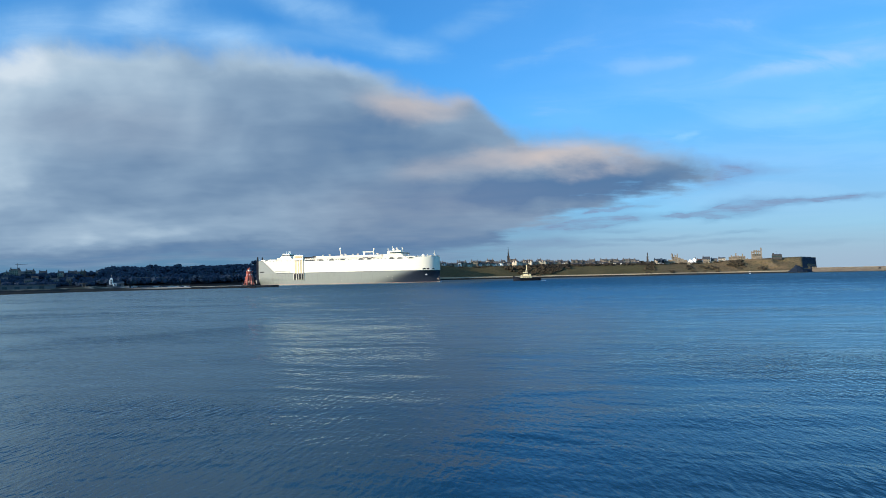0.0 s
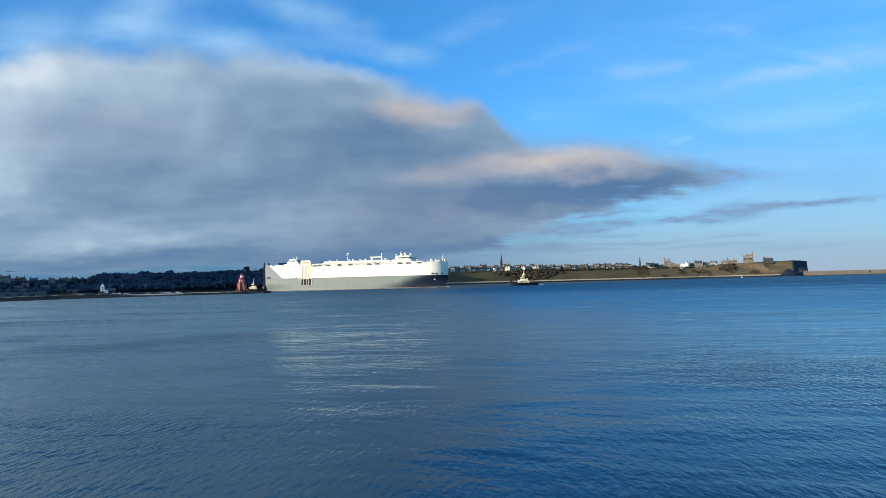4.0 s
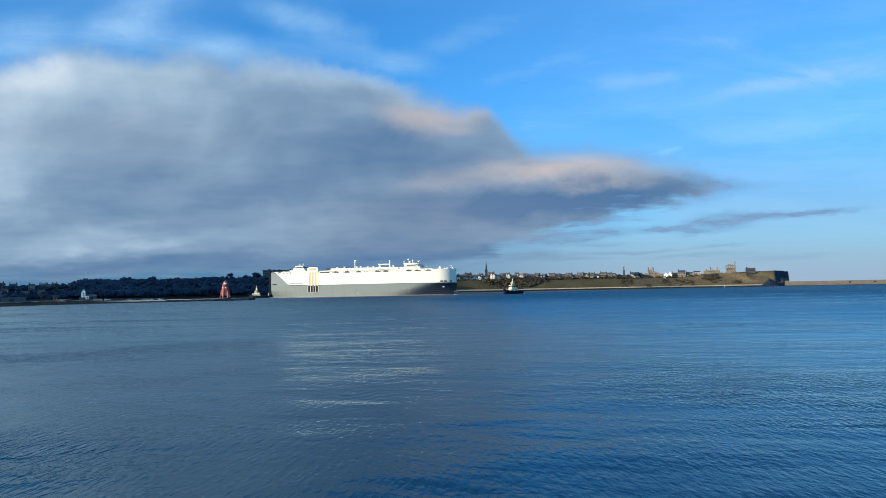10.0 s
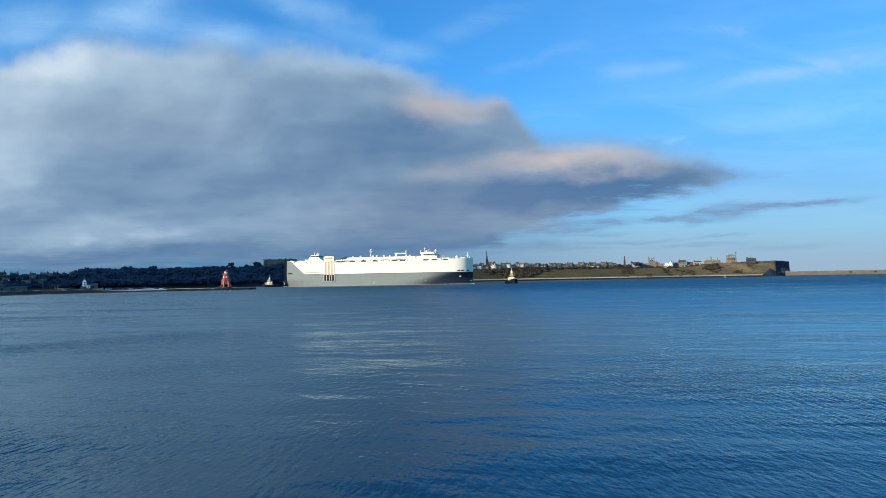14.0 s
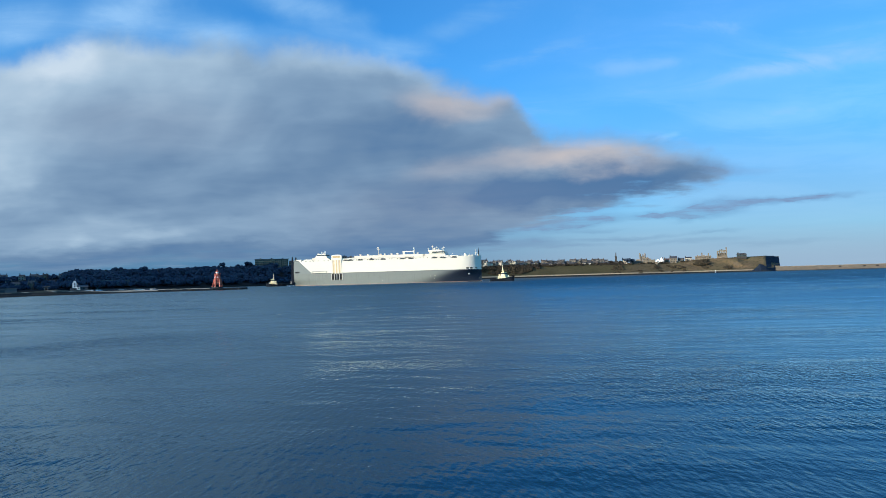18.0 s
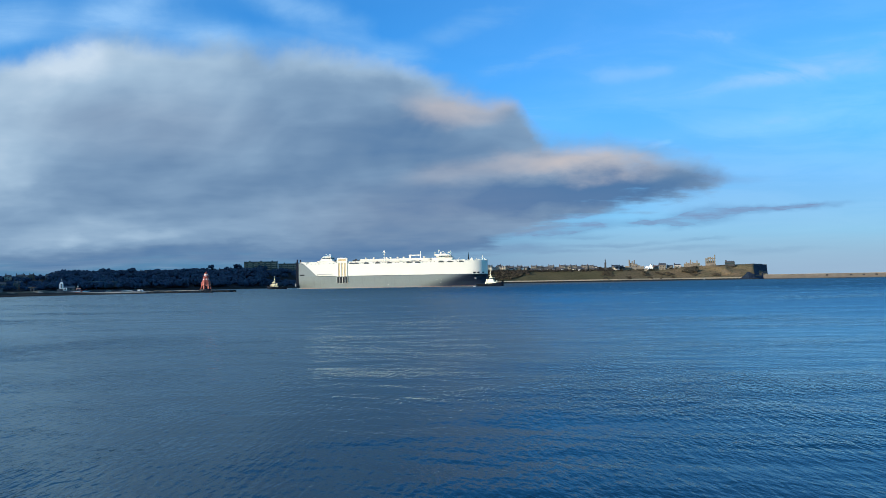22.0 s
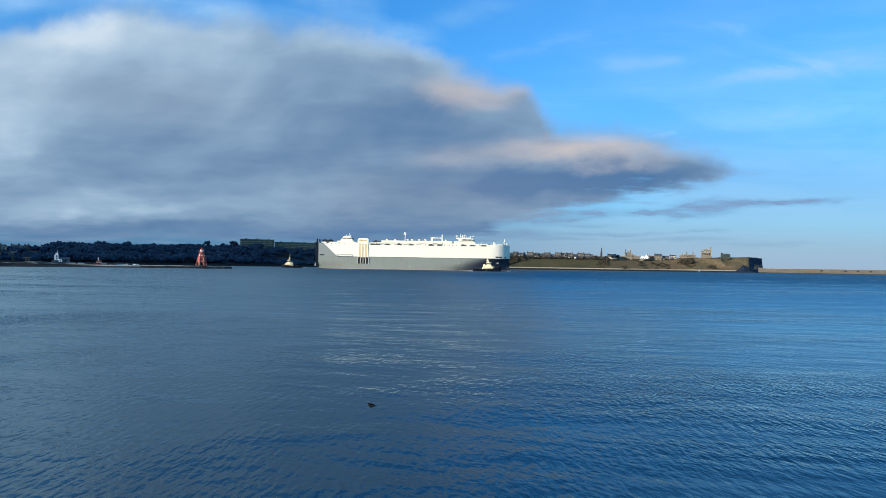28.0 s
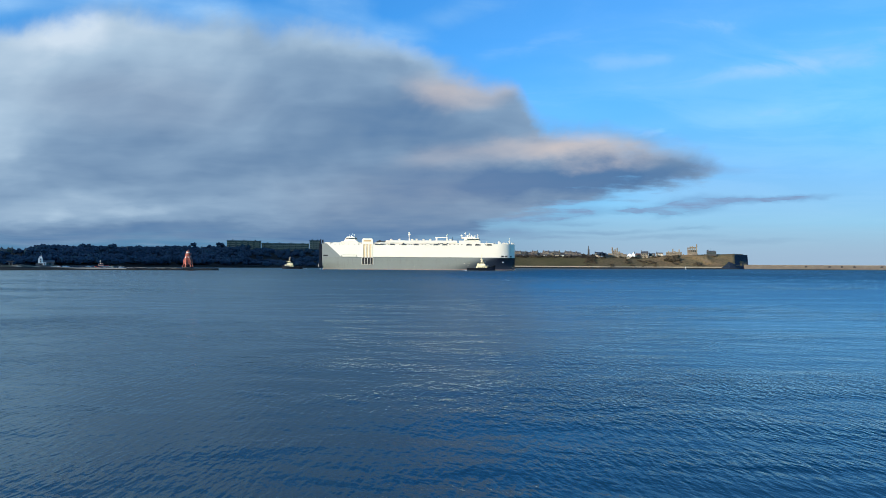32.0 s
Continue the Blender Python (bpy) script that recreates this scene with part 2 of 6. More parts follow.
def cloud_material(low_deck):
    """The low deck is a long grey bank with lit crowns and a tongue; the high one has lens clouds, cirrus and the horizon haze."""
    n = Nodes("low_cloud" if low_deck else "high_cloud")
    pos = n.coord()
    x, y, z = n.node("SeparateXYZ", Vector=pos).outputs
    u = n.math("DIVIDE", x, y)
    w = n.math("DIVIDE", n.math("SUBTRACT", z, 5.0), y)
    flat = n.node("CombineXYZ", X=u, Y=w).outputs[0]
    # coordinates in which the texture closes up towards the horizon
    deep = n.math("MULTIPLY", n.math("LOGARITHM", n.math("ADD", w, 0.06), 2.718), 0.42)
    plan = n.node("CombineXYZ", X=u, Y=deep).outputs[0]

    def vec(op, a, b):
        v = n.tree.nodes.new("ShaderNodeVectorMath")
        v.operation = op
        n.put(v.inputs[0], a)
        n.put(v.inputs[1], b)
        return v.outputs[0]

    def churn(scale, detail, amount):
        c = n.node("TexNoise", Vector=plan, Scale=scale, Detail=detail, Roughness=0.55)
        return vec("MULTIPLY", vec("SUBTRACT", c.outputs["Color"], (0.5, 0.5, 0.5)), amount)

    def blob(p, cu, cw, au, aw, lean, inner=0.0):
        m = n.node("Mapping", Vector=p)
        m.vector_type = "TEXTURE"
        m.inputs["Location"].default_value, m.inputs["Rotation"].default_value, m.inputs["Scale"].default_value = (cu, cw, 0), (0, 0, radians(lean)), (au * 1.35, aw * 1.35, 1)
        ln = n.tree.nodes.new("ShaderNodeVectorMath")
        ln.operation = "LENGTH"
        n.put(ln.inputs[0], m.outputs[0])
        return n.step(ln.outputs["Value"], 1.0, inner)

    def total(table, p, inner=0.0):
        out = 0.0
        for *shape, k in table:
            out = n.math("MULTIPLY_ADD", blob(p, *shape, inner), k, out)
        return out

    if low_deck:
        p = vec("ADD", flat, vec("ADD", churn(5.0, 2.0, (0.12, 0.055, 0)), churn(17.0, 5.0, (0.055, 0.030, 0))))
        pu, pw, _ = n.node("SeparateXYZ", Vector=p).outputs
        fray = n.math("SUBTRACT", n.noise(plan, 11.0, 6.0, 0.6, 0.4), 0.5)
        depth = n.math("MULTIPLY_ADD", fray, 0.045, n.math("SUBTRACT", curve(n, pu, CLOUD_TOP, -0.75, 0.75, 0.5), pw))
        under = n.math("MULTIPLY_ADD", n.math("SUBTRACT", n.noise(n.mapped(plan, (0.6, 1.5, 1)), 16.0, 5.0, 0.6, 0.2), 0.5), n.math("MULTIPLY_ADD", n.step(u, -0.05, 0.10), 0.035, 0.05), n.math("SUBTRACT", pw, curve(n, pu, CLOUD_LOW, -0.75, 0.75, 0.5)))
        alpha = n.math("MULTIPLY", n.step(depth, -0.016, 0.034), n.step(under, -0.014, 0.016))
        # tone: broad masses, billows lit from the upper left, fine streaks
        lump = n.mapped(plan, (1, 1, 1), (0, 0, radians(-14)))
        shifted = vec("ADD", lump, (-0.016, 0.03, 0.0))
        relief = n.math("SUBTRACT", n.noise(lump, 6.0, 3.0, 0.5, 0.4), n.noise(shifted, 6.0, 3.0, 0.5, 0.4))
        broad = n.math("SUBTRACT", n.noise(lump, 3.4, 3.0, 0.5, 0.5), 0.5)
        streak = n.math("SUBTRACT", n.noise(n.mapped(plan, (0.55, 1.5, 1), (0, 0, radians(-9))), 15.0, 4.0, 0.55, 0.5), 0.5)
        tone = n.math("MULTIPLY_ADD", broad, 0.24, 0.385)
        tone = n.math("MULTIPLY_ADD", relief, 0.55, tone)
        tone = n.math("MULTIPLY_ADD", streak, 0.20, tone)
        tone = n.math("ADD", tone, total(MASSES, p))
        # thin edges pass the light
        tone = n.math("MULTIPLY_ADD", n.step(depth, 0.055, 0.0), 0.08, tone)
        ramp = n.node("ValToRGB", Fac=tone)
        ce = ramp.color_ramp.elements
        for k, (at, colour) in enumerate(CLOUD_TONES):
            el = ce[0] if k == 0 else ce.new(at) if k < len(CLOUD_TONES) - 1 else ce[len(ce) - 1]
            el.position, el.color = at, (*colour, 1)
        warm = n.math("MULTIPLY", total(WARMED, p), n.math("MULTIPLY_ADD", streak, 0.9, 0.95), clamp=True)
        col = n.mix(warm, ramp.outputs[0], ROSE)
        # unseen western stretch added, its edge set to shade the far shore's near end
        edge = curve(n, x, CLOUD_SHADE_EDGE, -1900.0, -400.0, 900.0)
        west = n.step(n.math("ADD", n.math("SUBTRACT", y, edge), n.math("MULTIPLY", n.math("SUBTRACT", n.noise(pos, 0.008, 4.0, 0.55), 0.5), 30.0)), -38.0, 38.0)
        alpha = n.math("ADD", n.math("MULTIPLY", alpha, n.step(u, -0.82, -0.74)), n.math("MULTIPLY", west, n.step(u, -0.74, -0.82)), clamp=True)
    else:
        p = vec("ADD", flat, vec("ADD", churn(9.0, 3.0, (0.030, 0.010, 0)), churn(30.0, 5.0, (0.034, 0.0110, 0))))
        soft = vec("ADD", flat, vec("ADD", churn(5.0, 3.0, (0.10, 0.040, 0)), churn(22.0, 5.0, (0.05, 0.016, 0))))
        little = n.math("MULTIPLY", n.math("MINIMUM", total(LENSES, p, 0.0), 0.9), n.math("MULTIPLY_ADD", n.noise(n.mapped(plan, (0.7, 1.6, 1)), 26.0, 4.0, 0.6), 0.7, 0.58), clamp=True)
        grain = n.noise(n.mapped(plan, (0.5, 1.6, 1), (0, 0, radians(12))), 9.0, 6.0, 0.6, 0.6)
        wisps = n.math("MINIMUM", n.math("MULTIPLY", total(STREAKS, soft), n.math("MULTIPLY_ADD", grain, 1.4, 0.3)), 0.8)
        wisps = n.math("MULTIPLY_ADD", n.math("MULTIPLY", n.step(grain, 0.36, 0.66), n.step(u, -0.15, 0.30)), 0.32, wisps, clamp=True)
        # a thin sheet of ice cloud, thicker to the east and low down
        sheet_a = n.math("MULTIPLY", n.step(u, -0.25, 0.45), n.math("MULTIPLY_ADD", n.step(w, 0.36, 0.10), 0.42, 0.36))
        haze = n.math("MULTIPLY", n.step(w, 0.24, 0.0), 0.95)
        col = n.mix(n.math("MAXIMUM", wisps, 0.0), VEIL, CIRRUS)
        alpha = n.math("MAXIMUM", sheet_a, wisps)
        col = n.mix(haze, col, n.mix(n.step(u, -0.25, 0.35), HAZE_WEST, HAZE_EAST))
        alpha = n.math("MAXIMUM", alpha, haze)
        cover = n.math("MULTIPLY", little, n.step(w, 0.012, 0.05))
        col = n.mix(cover, col, LENS)
        alpha = n.math("MAXIMUM", alpha, cover, clamp=True)
    em = n.node("Emission", Color=col, Strength=1.0)
    m = n.node("MixShader", Fac=alpha)
    n.put(m.inputs[1], n.node("BsdfTransparent").outputs[0])
    n.put(m.inputs[2], em.outputs[0])
    return n.done(m.outputs[0])


WHITE = surface("white_ship_paint", (0.78, 0.69, 0.55), 0.35, vary=0.08, size=9.0, fine=6)
NAVY = surface("navy_hull_paint", (0.02, 0.03, 0.07), 0.35, vary=0.3, size=6.0)
BOOT = surface("faded_red_boot_topping", (0.38, 0.25, 0.20), 0.6, vary=0.4, size=5.0)
BLACK = surface("black_paint", (0.005, 0.008, 0.016), 0.6, vary=0.3, size=3.0, gloss=0.08)
DARK = surface("dark_opening", (0.006, 0.006, 0.007), 0.8, vary=0.2)
STEEL = surface("dark_steel", (0.045, 0.05, 0.055), 0.45, 0.4, vary=0.3, size=2.0)
CREAM = surface("cream_tug_paint", (0.86, 0.71, 0.43), 0.4, vary=0.12, size=2.0)
PIPE = surface("pale_pipe_paint", (0.52, 0.56, 0.56), 0.45, vary=0.25, size=1.0)
OCHRE = surface("ochre_ramp_paint", (0.55, 0.36, 0.16), 0.45, vary=0.2, size=3.0)
RUBBER = surface("black_rubber", (0.007, 0.007, 0.008), 0.9, vary=0.3, size=0.6, gloss=0.08)
RED = surface("red_lead_paint", (0.40, 0.085, 0.05), 0.55, vary=0.4, size=3.0)
RED_BRIGHT = surface("bright_red_paint", (0.62, 0.03, 0.02), 0.4, vary=0.1)
SOOTY = surface("soot_dark_stone", (0.04, 0.037, 0.036), 0.85, vary=0.4, size=3.0)
STONE = surface("weathered_stone", (0.20, 0.16, 0.115), 0.85, vary=0.4, size=3.0, bump=0.05, each=0.3)
PIER_STONE = surface("pier_granite", (0.120, 0.098, 0.078), 0.85, vary=0.35, size=9.0, bump=0.05, each=0.2)
ROCK = surface("dark_wet_rock", (0.026, 0.027, 0.026), 0.7, vary=0.5, size=4.0, bump=0.2, gloss=0.1)
# dark blue puts the shaded side of the headland into the rock's colour
SHADE_CLIFF = surface("shade_blue_cliff_rock", (0.023, 0.034, 0.054), 0.85, vary=0.5, size=6.0, bump=0.4, gloss=0.05)
SLATE = surface("slate_roof", (0.055, 0.055, 0.062), 0.6, vary=0.3, size=2.0, each=0.5)
RED_TILE = surface("red_tile_roof", (0.12, 0.06, 0.045), 0.7, vary=0.3, size=2.0, each=0.3)
RENDER_PALE = surface("pale_render", (0.49, 0.42, 0.33), 0.8, vary=0.15, size=3.0, each=0.8)
BRICK = surface("brown_brick", (0.105, 0.082, 0.068), 0.85, vary=0.25, size=2.0, each=0.6)
FLAT_BRICK = surface("buff_brick", (0.25, 0.165, 0.125), 0.85, vary=0.25, size=3.0)
HOUSE_STONE = surface("sooty_sandstone", (0.20, 0.165, 0.13), 0.85, vary=0.3, size=2.0, each=0.7)
LAMP_WHITE = surface("white_lantern_glass", (0.55, 0.5, 0.48), 0.2, vary=0.05)
WHITEWASH = surface("white_render", (0.80, 0.79, 0.76), 0.7, vary=0.08, size=3.0)
CONCRETE = surface("grey_concrete", (0.30, 0.29, 0.27), 0.85, vary=0.25, size=5.0, bump=0.03)
BARK = surface("bark", (0.045, 0.035, 0.027), 0.9, vary=0.4, size=1.0)
# dark blue-grey puts distance haze and shade into the wood's colour
LEAF = surface("haze_blue_winter_wood", (0.044, 0.060, 0.088), 0.95, vary=0.45, size=60.0, fine=30, gloss=0.05, other=(0.024, 0.040, 0.066))
BARE = surface("bare_brown_twigs", (0.044, 0.037, 0.030), 0.95, vary=0.4, size=12.0, fine=10, gloss=0.05)
SCRUB = surface("brown_scrub", (0.062, 0.049, 0.033), 0.95, vary=0.35, size=9.0, fine=8, gloss=0.05)
FOAM = surface("foam", (0.75, 0.78, 0.8), 0.7, vary=0.2, size=1.0)
PALE_SHED = surface("dull_grey_cladding", (0.115, 0.105, 0.105), 0.7, vary=0.2, size=6)
SHED = surface("weathered_grey_cladding", (0.085, 0.095, 0.105), 0.7, vary=0.25, size=6)
# dim blue-grey stands in for the shaded side of the watch house hall
SHADE_BOARD = surface("shade_grey_boards", (0.055, 0.07, 0.085), 0.7)
SILVER = surface("silver_car_paint", (0.55, 0.56, 0.58), 0.25, 0.3, vary=0.05)
SEA_WALL = surface("pale_wall_concrete", (0.50, 0.40, 0.28), 0.85, vary=0.25, size=6.0)
GROYNE_CAP = surface("lichened_slabs", (0.42, 0.38, 0.29), 0.85, vary=0.35, size=5.0, gloss=0.1)
# a darker and a paler red, for contrast on the lighthouse
RED_DARK = surface("darker_red_boards", (0.30, 0.062, 0.038), 0.6, vary=0.4, size=1.5)
PINK = surface("pale_pinkish_red_paint", (0.52, 0.24, 0.17), 0.6, vary=0.3, size=1.0)
BALCONY = surface("buff_panel", (0.33, 0.225, 0.165), 0.8, vary=0.2, size=3.0)


def glass():
    n = Nodes("window_glass")
    b = n.node("BsdfPrincipled", Base_Color=(0.02, 0.025, 0.03, 1), Roughness=0.08, IOR=1.5)
    return n.done(b.outputs[0])


GLASS = glass()


def land_material():
    n = Nodes("rough_grass_and_rock")
    pos = n.coord()
    sep = n.node("SeparateXYZ", Vector=pos)
    x, z = sep.outputs[0], sep.outputs[2]
    up = n.node("SeparateXYZ", Vector=n.node("NewGeometry").outputs["Normal"]).outputs[2]
    broad = n.noise(pos, 0.02, 5.0, 0.6)
    fine = n.noise(pos, 0.25, 5.0, 0.65)
    # mown green bank before the town, brown turf on the headland, shade painted dark in the west
    green = n.mix(n.step(broad, 0.35, 0.65), (0.080, 0.070, 0.035), (0.102, 0.085, 0.045))
    green = n.mix(n.math("MULTIPLY", n.step(fine, 0.45, 0.68), 0.6), green, (0.052, 0.046, 0.026))
    brown = n.mix(n.step(broad, 0.35, 0.65), (0.145, 0.108, 0.058), (0.165, 0.112, 0.066))
    brown = n.mix(n.step(fine, 0.42, 0.75), brown, (0.055, 0.050, 0.024))
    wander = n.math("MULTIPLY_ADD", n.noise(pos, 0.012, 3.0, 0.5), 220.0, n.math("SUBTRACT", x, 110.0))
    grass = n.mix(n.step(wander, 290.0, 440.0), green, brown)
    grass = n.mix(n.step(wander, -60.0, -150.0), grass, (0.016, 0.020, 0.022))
    rock = n.mix(fine, (0.165, 0.122, 0.075), (0.07, 0.057, 0.045))
    col = n.mix(n.step(n.math("MULTIPLY_ADD", broad, 0.2, up), 0.72, 0.62), grass, rock)
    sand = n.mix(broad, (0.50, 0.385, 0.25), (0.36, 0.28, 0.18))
    # western sand darkened too, standing in for shade and haze
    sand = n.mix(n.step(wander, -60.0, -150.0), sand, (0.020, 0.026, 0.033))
    col = n.mix(n.step(n.math("MULTIPLY_ADD", fine, 1.5, z), 5.8, 4.6), col, sand)
    col = n.mix(n.step(n.math("MULTIPLY_ADD", fine, 0.8, z), 3.2, 2.6), col, (0.020, 0.022, 0.022))
    b = n.node("BsdfPrincipled", Base_Color=col, Roughness=0.9)
    b.inputs["Specular IOR Level"].default_value = 0.05
    n.put(b.inputs["Normal"], n.node("Bump", Height=fine, Strength=0.7, Distance=0.8).outputs[0])
    return n.done(b.outputs[0])


LAND = land_material()


def beach_material():
    n = Nodes("sand_and_wet_foreshore")
    pos = n.coord()
    z = n.node("SeparateXYZ", Vector=pos).outputs[2]
    broad, fine = n.noise(pos, 0.07, 4.0, 0.65), n.noise(pos, 0.4, 5.0, 0.65)
    dry = n.mix(fine, (0.55, 0.47, 0.35), (0.38, 0.32, 0.23))
    # marram on the broad western part, bare sand towards the groyne
    west = n.step(n.node("SeparateXYZ", Vector=pos).outputs[0], -225.0, -262.0)
    dry = n.mix(n.math("MULTIPLY", n.step(broad, 0.33, 0.50), west), dry, (0.040, 0.050, 0.040))
    tide = n.math("MULTIPLY_ADD", west, -1.25, n.math("MULTIPLY_ADD", fine, 0.5, z))
    col = n.mix(n.step(tide, 1.25, 0.95), dry, (0.022, 0.024, 0.022))
    b = n.node("BsdfPrincipled", Base_Color=col, Roughness=0.85)
    b.inputs["Specular IOR Level"].default_value = 0.05
    return n.done(b.outputs[0])


SAND = beach_material()


# ---- mesh helpers ----
def link(name, bm, material, smooth=False):
    me = bpy.data.meshes.new(name)
    bm.normal_update()
    bm.to_mesh(me)
    bm.free()
    me.materials.append(material)
    if smooth:
        for f in me.polygons:
            f.use_smooth = True
    return new(name, me)


def part(name, bm, material, parent, label="", smooth=False):
    ob = link(name, bm, material, smooth)
    ob.parent = parent
    return tagged(ob, label)


def share(name, like, parent, m):
    """Another part on the same mesh."""
    ob = new(name, like.data)
    ob.parent = parent
    ob.matrix_basis = m
    return ob


def thing(name, m, label, category, group="", kind=""):
    ob = new(name)
    ob.matrix_basis = m
    return tagged(ob, label, category, group, kind)


def box(bm, x0, x1, y0, y1, z0, z1, taper=0.0, bevel=0.0):
    """A block; taper draws the top in on all sides."""
    t = taper
    v = [bm.verts.new(c) for c in ((x0, y0, z0), (x1, y0, z0), (x1, y1, z0), (x0, y1, z0), (x0 + t, y0 + t, z1), (x1 - t, y0 + t, z1), (x1 - t, y1 - t, z1), (x0 + t, y1 - t, z1))]
    fs = [bm.faces.new([v[i] for i in q]) for q in ((3, 2, 1, 0), (4, 5, 6, 7), (0, 1, 5, 4), (1, 2, 6, 5), (2, 3, 7, 6), (3, 0, 4, 7))]
    if bevel:
        bmesh.ops.bevel(bm, geom=list({e for f in fs for e in f.edges}), offset=bevel, segments=1, affect="EDGES")
    return v


def tube(bm, a, b, r0, r1=None, sides=6):
    """A tapered round bar from a to b."""
    a, b = Vector(a), Vector(b)
    m = (b - a).to_track_quat("Z", "Y").to_matrix()
    r1 = r0 if r1 is None else r1
    rings = []
    for c, r in ((a, r0), (b, r1)):
        rings.append([bm.verts.new(c + m @ Vector((r * math.cos(6.2832 * k / sides), r * math.sin(6.2832 * k / sides), 0))) for k in range(sides)])
    for k in range(sides):
        bm.faces.new((rings[0][k], rings[0][(k + 1) % sides], rings[1][(k + 1) % sides], rings[1][k]))
    bm.faces.new(rings[0][::-1])
    bm.faces.new(rings[1])


def turned(bm, profile, sides=12, cx=0.0, cy=0.0, phase=0.0):
    """A turned body from (radius, z) pairs."""
    rings = [[bm.verts.new((cx + r * math.cos(phase + 6.28319 * k / sides), cy + r * math.sin(phase + 6.28319 * k / sides), z)) for k in range(sides)] for r, z in profile]
    for lo, hi in zip(rings, rings[1:]):
        for k in range(sides):
            bm.faces.new((lo[k], lo[(k + 1) % sides], hi[(k + 1) % sides], hi[k]))
    bm.faces.new(rings[0][::-1])
    bm.faces.new(rings[-1])


def prism(bm, outline, y0, y1):
    """An outline in x, z pushed from y0 to y1."""
    a = [bm.verts.new((x, y0, z)) for x, z in outline]
    b = [bm.verts.new((x, y1, z)) for x, z in outline]
    bm.faces.new(a)
    bm.faces.new(b[::-1])
    for k in range(len(a)):
        j = (k + 1) % len(a)
        bm.faces.new((a[j], a[k], b[k], b[j]))


def sheet(bm, rows, cap=False, closed=False):
    """Faces over a grid of points."""
    g = [[bm.verts.new(p) for p in row] for row in rows]
    for lo, hi in zip(g, g[1:]):
        n = len(lo)
        for k in range(n if closed else n - 1):
            bm.faces.new((lo[k], lo[(k + 1) % n], hi[(k + 1) % n], hi[k]))
    if cap:
        bm.faces.new(g[0][::-1])
        bm.faces.new(g[-1])
    return g


def BM():
    return bmesh.new()


def bump3(x, y, z=0.0, octaves=4):
    return noise.fractal(Vector((x, y, z)), 0.9, 2.0, octaves)


def polar(az, r, z=0.0):
    return Vector((r * math.sin(radians(az)), r * math.cos(radians(az)), z))


def along(table, az, k):
    """Value k of a table of rows (azimuth, ...), straight between rows."""
    for a, b in zip(table, table[1:]):
        if az <= b[0]:
            f = max(0.0, (az - a[0]) / (b[0] - a[0]))
            return a[k] + f * (b[k] - a[k])
    return table[-1][k]


# ---- sea and sky ----
def make_sea():
    bm = BM()
    rings = [0.5] + [6.0 * 1.055 ** k for k in range(140)]
    rows = []
    for r in rings:
        amp = 0.05 * max(0.0, 1 - r / 260.0)
        rows.append([(r * math.sin(a), r * math.cos(a), amp * bump3(r * math.sin(a) * 0.16, r * math.cos(a) * 0.4)) for a in (6.28319 * k / 220 for k in range(220))])
    g = sheet(bm, rows, closed=True)
    bm.faces.new(g[0])
    bmesh.ops.recalc_face_normals(bm, faces=bm.faces[:])
    bm.normal_update()
    if sum(f.normal.z for f in bm.faces) < 0:
        bmesh.ops.reverse_faces(bm, faces=bm.faces[:])
    return tagged(link("water", bm, water_material(), True), "rippled blue grey tidal water of a wide river mouth", "water", kind="structure")


sea = make_sea()


def make_clouds(name, low_deck, lift, label):
    bm = BM()
    rows = []
    for k in range(44):
        r = 540.0 * (4700.0 / 540.0) ** (k / 43)
        rows.append([polar(a, r, 300.0 + lift * (1 - r / 4900.0) - 1.335e-5 * r * r) for a in range(-88 if low_deck else -50, 51, 2)])
    sheet(bm, rows)
    return tagged(link(name, bm, cloud_material(low_deck), True), label, "sky", kind="structure")


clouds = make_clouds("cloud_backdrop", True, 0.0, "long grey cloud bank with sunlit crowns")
high_clouds = make_clouds("high_cloud_backdrop", False, 60.0, "thin cirrus, small lens clouds and haze")

# ---- far shore: azimuth, shore distance, crest distance, crest height ----
SHORE = [(-60, 880, 990, 12), (-34, 890, 1000, 14), (-28, 900, 1010, 16), (-22, 905, 1020, 18), (-17, 930, 1060, 19), (-13, 960, 1080, 24), (-8, 1000, 1110, 25), (-4, 1080, 1180, 24), (0, 1180, 1270, 22), (5, 1240, 1340, 22.5), (10, 1290, 1380, 22.5), (15, 1340, 1420, 22), (18, 1390, 1480, 23), (20.5, 1420, 1495, 27), (22.6, 1440, 1512, 29.0), (24.2, 1458, 1532, 30.4), (24.6, 1462, 1537, 30.4), (24.75, 1466, 1550, 30), (25.45, 1500, 1615, 28.5)]


def crest(az):
    return along(SHORE, az, 2), along(SHORE, az, 3)


